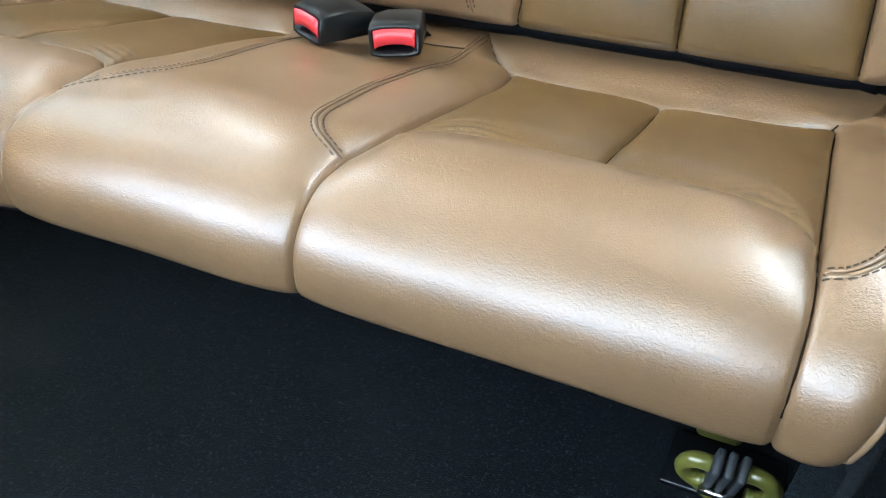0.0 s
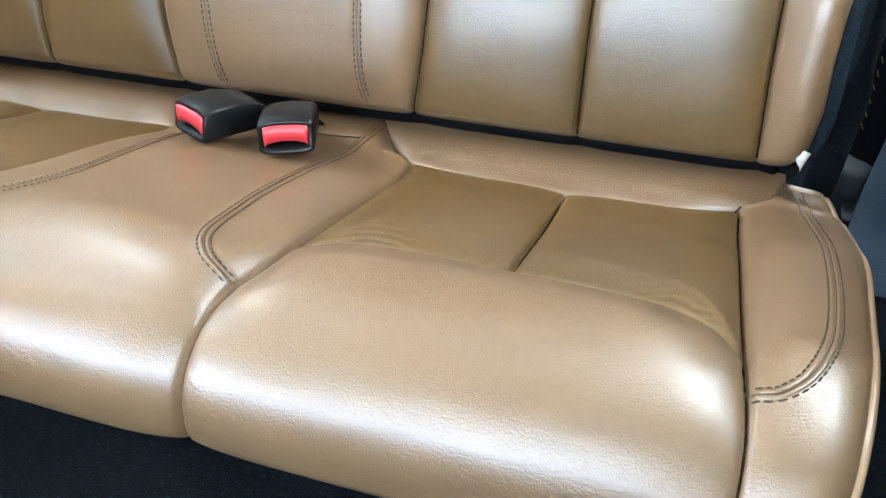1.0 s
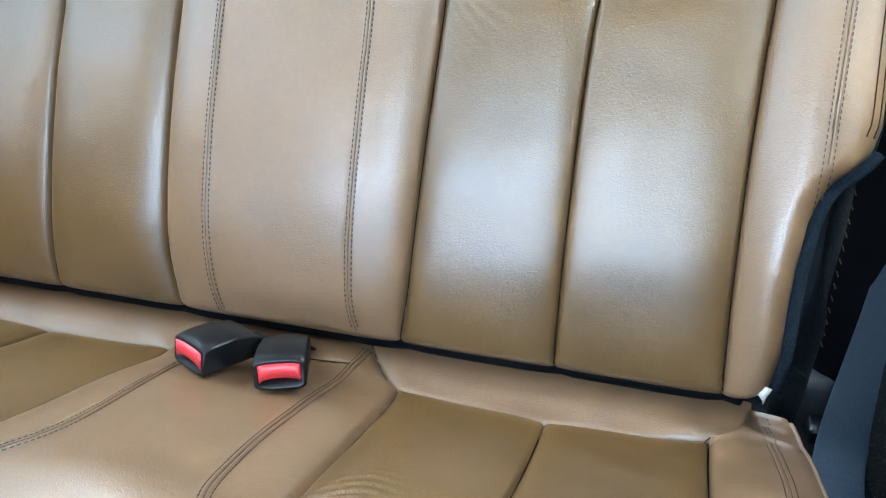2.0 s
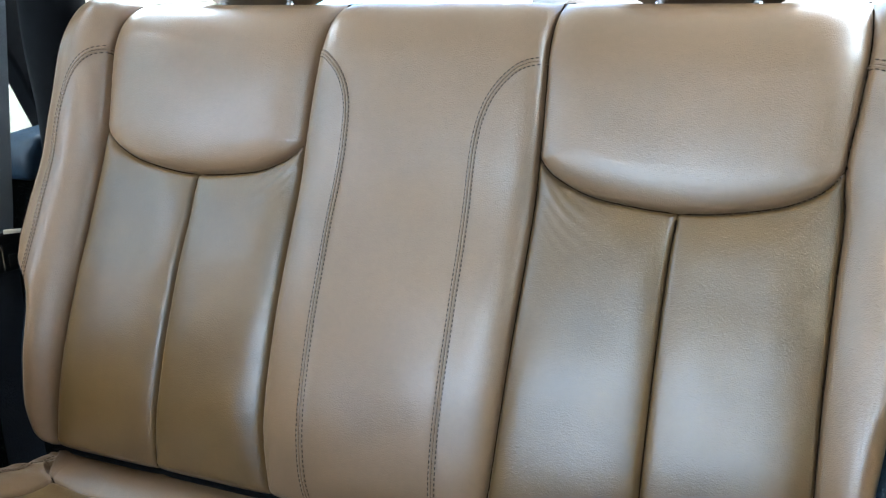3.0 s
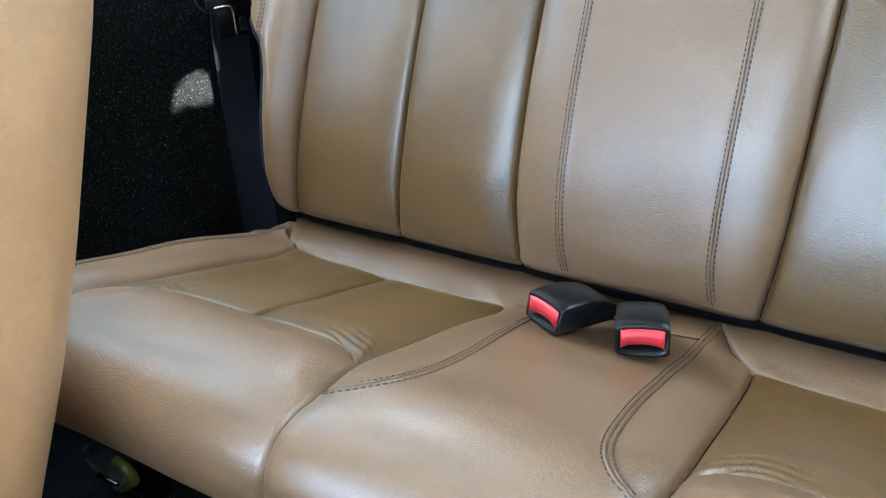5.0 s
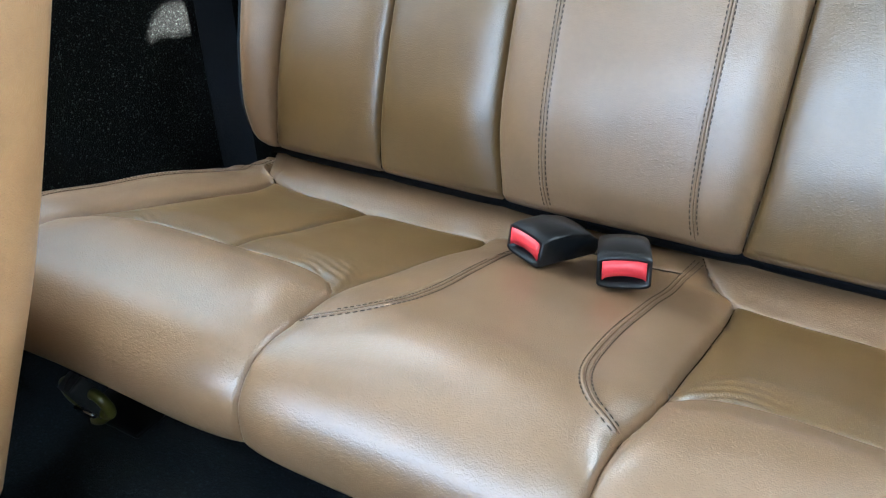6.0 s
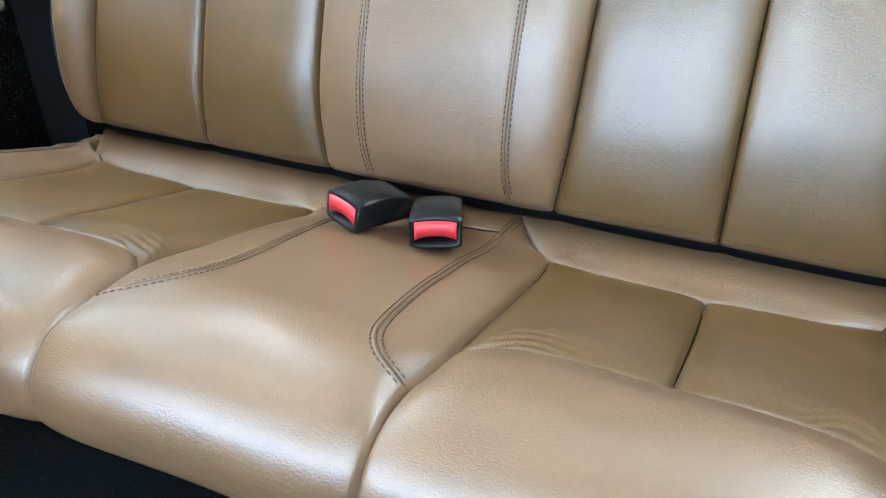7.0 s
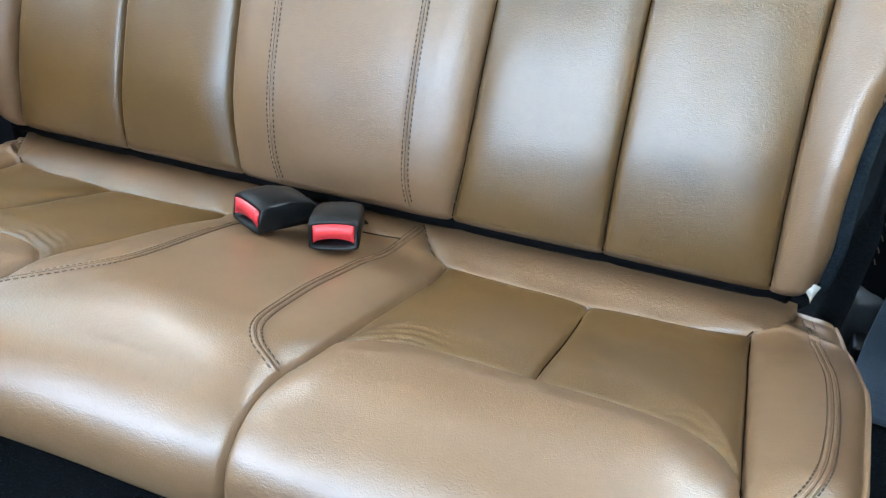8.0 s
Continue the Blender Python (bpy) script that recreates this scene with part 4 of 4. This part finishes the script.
def front_seat():
    th = thing("front_seat", (-0.46, 0.45, 0.0), "tan leather front seat with a stitched band across its reclined back", "car seat")

    def slab(lo, hi, swell, round_off=0.0):
        bm = bmesh.new()
        rows = []
        n = max(8, int((hi - lo) / 0.004))
        for i in range(n + 1):
            z = lo + (hi - lo) * i / n
            e = min(z - lo, hi - z)
            s = swell - round_off * (1 - min(1.0, e / 0.008)) ** 2
            row = [fs_point(z, k / 48, s) for k in range(49)]
            row = [Vector((-0.66, row[0].y, row[0].z))] + row + [Vector((-0.66, row[-1].y, row[-1].z))]
            rows.append([bm.verts.new(p) for p in row])
        for r1, r2 in zip(rows, rows[1:]):
            for k in range(len(r1) - 1):
                bm.faces.new((r1[k], r1[k + 1], r2[k + 1], r2[k]))
            bm.faces.new((r1[-1], r1[0], r2[0], r2[-1]))
        bm.faces.new(rows[0])
        bm.faces.new(rows[-1][::-1])
        return bm
    part("back_cover", slab(0.30, 0.708, 0.0, 0.006), SEAT_BACK, th)
    part("band", slab(0.708, 0.7145, 0.001, 0.003), SEAT_BACK, th, "narrow leather welt")
    part("band", slab(0.7145, 0.736, 0.0015, 0.005), SEAT_BACK, th, "stitched leather band")
    part("upper_cover", slab(0.736, 0.915, 0.001, 0.006), SEAT_BACK, th)
    for z, mat in ((0.7025, THREAD), (0.7185, THREAD), (0.740, PALE_THREAD)):
        bm = bmesh.new()
        a = 0.30
        while a < 0.93:
            tube([fs_point(z, a, 0.0012), fs_point(z, a + 0.005, 0.0016), fs_point(z, a + 0.010, 0.0012)], 0.0008 if mat is PALE_THREAD else 0.0005, 5, bm)
            a += 0.0145
        part("stitching", bm, mat, th, "row of thread stitching")
    part("seat_pad", box((0.46, 0.50, 0.14), (-0.44, 0.28, 0.30), (8, 0, 0), 0.04, 4), SEAT_BACK, th)
    part("seat_base", box((0.40, 0.44, 0.23), (-0.44, 0.28, 0.115), (0, 0, 0), 0.02), PLASTIC, th, "black plastic seat base")
    return th


front_seat()

# ---- seat belts ----
def left_belt():
    th = thing("seat_belt", (-0.585, 1.16, 0.15), "grey webbing seat belt hanging with its bright latch tongue", "seat belt", "rear seat belts")
    part("webbing", ribbon(smoothed([(-0.60, 1.32, 1.25), (-0.585, 1.238, 0.85), (-0.580, 1.19, 0.60), (-0.578, 1.178, 0.556)], 6), (0.30, 0.95, 0), 0.050, 0.002), WEB, th)
    # same strap below the latch, its shade put into a darker colour
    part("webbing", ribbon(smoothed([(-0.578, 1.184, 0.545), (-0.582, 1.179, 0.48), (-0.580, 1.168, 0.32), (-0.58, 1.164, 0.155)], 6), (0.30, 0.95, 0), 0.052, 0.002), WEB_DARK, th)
    m = pose(-0.572, 1.176, 0.530, 4, 0, 72)
    bm = box((0.062, 0.006, 0.018), (0, -0.004, 0.020), (0, 0, 0), 0.0025)
    box((0.052, 0.005, 0.040), (0.004, -0.005, -0.006), (0, 0, 0), 0.002, bm=bm)
    bm.transform(m)
    part("latch_cover", bm, PLASTIC, th, "black plastic latch cover")
    part("tongue", tube([m @ Vector(p) for p in smoothed([(-0.024, -0.010, 0.018), (-0.006, -0.011, 0.017), (0.000, -0.011, 0.010), (0.001, -0.011, -0.022)], 5)], 0.0022, 8), CHROME, th, "bright steel tongue edge")
    part("tongue_slot", box((0.012, 0.006, 0.018), tuple(m @ Vector((0.014, -0.006, -0.010))), (4, 0, 72), 0.001), GLOSS_BLACK, th)
    part("guide_loop", tube([m @ Vector(p) for p in smoothed([(-0.030, -0.004, 0.012), (-0.042, -0.003, 0.024), (-0.040, -0.003, 0.036), (-0.026, -0.003, 0.038)], 5)], 0.0030, 8), GLOSS_BLACK, th)
    part("label_patch", box((0.024, 0.0015, 0.006), tuple(m @ Vector((0.018, -0.010, 0.030))), (4, 8, 72), 0.0005), WHITE_CARD, th, "pale label on the latch")


def right_belt():
    th = thing("seat_belt", (0.56, 1.26, 0.15), "blue-grey webbing seat belt beside the bench end", "seat belt", "rear seat belts")
    edge = [(0.543, 1.150, 0.158), (0.547, 1.205, 0.162), (0.553, 1.240, 0.180), (0.560, 1.258, 0.22), (0.574, 1.285, 0.31), (0.587, 1.310, 0.45), (0.602, 1.345, 0.62), (0.630, 1.40, 1.00), (0.64, 1.43, 1.24)]
    part("webbing", ribbon(smoothed([(x + 0.025, y - 0.008, z) for x, y, z in edge], 6), (0.97, -0.23, 0), 0.052, 0.002), WEB_BLUE, th)
    # the fold of this belt, shaded by a darker webbing colour
    part("webbing", ribbon(smoothed([(x + 0.074, y - 0.040, z) for x, y, z in edge[2:7]], 6), (0.80, -0.60, 0), 0.050, 0.002), WEB_DARK, th, "folded webbing with its shade in the colour")
    return th


left_belt()
right_belt()

# ---- roll bars and trim beside the backrest ----
def roll_bar(s):
    th = thing("roll_bar", (s * 0.60, 1.42, 0.15), "black padded roll bar with laced cover behind the bench", "roll bar", "roll bars")
    o, b = (-0.022, 0.035) if s > 0 else (0.0, 0.010)
    lean = 0.0 if s > 0 else 0.030
    pts = smoothed([(s * (x + o - lean * np.clip((1.0 - z) / 0.35, 0, 1)), y + b, z) for x, y, z in ((0.600, 1.29, 0.16), (0.598, 1.30, 0.40), (0.595, 1.32, 0.66), (0.600, 1.34, 0.86), (0.61, 1.41, 1.25))], 8)
    part("padded_tube", tube(pts, 0.044, 18), BLACK_VINYL, th)
    bm = bmesh.new()
    for i in range(3, 26):
        p, q = Vector(pts[i]), Vector(pts[i + 1])
        for j in range(2):
            a = p.lerp(q, j / 2) + Vector((-s * 0.030, -0.033, 0))
            tube([a, a + Vector((-s * 0.0030, -0.001, 0.007))], 0.0007, 5, bm)
    if s > 0:
        part("lacing", bm, MID_THREAD, th, "tan lacing thread")
    part("foot", box((0.11, 0.11, 0.02), (s * 0.60, 1.30, 0.16), (0, 0, 0), 0.004), PLASTIC, th)
    return th


for s in (1, -1):
    roll_bar(s)
tagged(part("corner_trim", extrude_profile([(1.275, 0.60), (1.275, 0.642), (1.30, 0.662), (1.52, 0.672), (1.54, 0.60)], -0.675, -0.605, 0.012), BLUE_TRIM), "blue-black vinyl trim pad on the window sill", "trim")


def seat_bracket():
    th = thing("seat_bracket", (0.505, 1.20, 0.15), "black plastic covered seat hinge bracket beside the backrest", "bracket")
    part("arm", tube(smoothed([(0.502, 1.212, 0.152), (0.506, 1.203, 0.22), (0.512, 1.206, 0.29), (0.522, 1.232, 0.38), (0.528, 1.27, 0.48)], 8), 0.014, 14, squash=0.5), BLACK_CLOTH, th)
    part("cover", tube(smoothed([(0.503, 1.206, 0.20), (0.505, 1.200, 0.215), (0.508, 1.198, 0.245), (0.511, 1.203, 0.275), (0.513, 1.209, 0.29)], 5), [0.010] + [0.0135] * 19 + [0.009], 14, squash=0.6), BLACK_CLOTH, th, "black plastic hinge cover")


seat_bracket()
tagged(part("floor_trim", box((0.05, 0.05, 0.07), (0.552, 1.30, 0.18), (0, 0, 10), 0.012), GREY_TRIM), "grey plastic trim cap on the floor riser", "trim")

structure("quarter_pillar", extrude_profile([(1.42, 0.60), (1.40, 0.65), (1.36, 0.744), (1.31, 0.85), (1.20, 1.08), (1.12, 1.25), (1.33, 1.25), (1.41, 1.08), (1.50, 0.84), (1.56, 0.60)], -0.722, -0.684, 0.006), BLACK_VINYL, "black slanting window pillar of the hard top")
pane = structure("window_quarter", box((0.004, 1.30, 0.585), (-0.735, 1.38, 0.925)), GLASS, "tinted glass in the rear side window")
pane.visible_shadow = False

# ---- outside ----
structure("ground", box((160, 160, 0.1), (0, 0, -0.75)), CONCRETE, "pale sunlit concrete car park ground")


def wheel(parent, x, y, z, r, axis_x=True):
    w = 0.12
    a = Vector((w, 0, 0)) if axis_x else Vector((0, w, 0))
    c = Vector((x, y, z))
    tyre = part("wheel", tube([c - a, c - a * 0.7, c + a * 0.7, c + a], [r * 0.92, r, r, r * 0.92], 32), RUBBER, parent, "black tyre with bright alloy rim")
    part("rim", tube([c - a * 1.03, c + a * 1.03], r * 0.62, 24), ALLOY, tyre, "pale alloy rim")
    return tyre


def pickup(x, y, turn, paint, label, s=1.0):
    """A parked pickup, drawn with its length along its own x."""
    th = thing("pickup_truck", (0, 0, 0), label, "truck")
    m = pose(x, y, -0.70, 0, 0, turn)
    body = extrude_profile([(-2.7, 0.45), (-2.7, 1.215), (-0.75, 1.215), (-0.70, 1.25), (-0.45, 1.80), (0.75, 1.82), (1.25, 1.20), (2.55, 1.05), (2.75, 0.85), (2.75, 0.45)], -0.95, 0.95, 0.05)
    part("body", body, paint, th)
    for yy in (-1.75, 1.70):
        for xx in (-0.86, 0.86):
            wheel(th, xx, yy, 0.44, 0.44)
    for xx in (-0.955, 0.955):
        part("side_window", box((0.012, 1.10, 0.40), (xx, 0.15, 1.47), (0, 0, 0), 0.004), DARK_GLASS, th)
        part("bed_side_band", box((0.030, 1.93, 0.095), (xx, -1.72, 1.175), (0, 0, 0), 0.012), paint, th)
        part("bed_rail", box((0.09, 1.95, 0.020), (xx * 0.97, -1.72, 1.232), (0, 0, 0), 0.006), PLASTIC, th, "black rail cap on the bed")
    th.matrix_basis = m
    for c in th.children:
        c.matrix_parent_inverse = Matrix.Identity(4)
    return th


barrier = thing("barrier", (-2.86, 4.0, -0.70), "low white painted barrier wall with a thin black top strip", "barrier")
part("wall", box((0.10, 12.0, 1.215), (-2.862, 4.0, -0.093), (0, 0, 0), 0.01), WHITE_PAINT, barrier)
part("upper_band", box((0.118, 12.0, 0.088), (-2.862, 4.0, 0.476), (0, 0, 0), 0.008, 3), WHITE_PAINT, barrier)
part("top_strip", box((0.110, 12.0, 0.010), (-2.862, 4.0, 0.525), (0, 0, 0), 0.003), PLASTIC, barrier, "thin black rubber strip")
pickup(-12.41, 13.2, 104, PALE_PAINT, "pale pickup truck parked far across the lot")
pickup(-8.0, 17.0, 80, BLUE_PAINT, "blue pickup truck parked behind the car")
pickup(-2.0, 19.0, 88, DARK_PAINT, "dark pickup truck parked behind the car")
pickup(5.0, 18.0, 84, WHITE_PAINT, "white pickup truck parked behind the car")
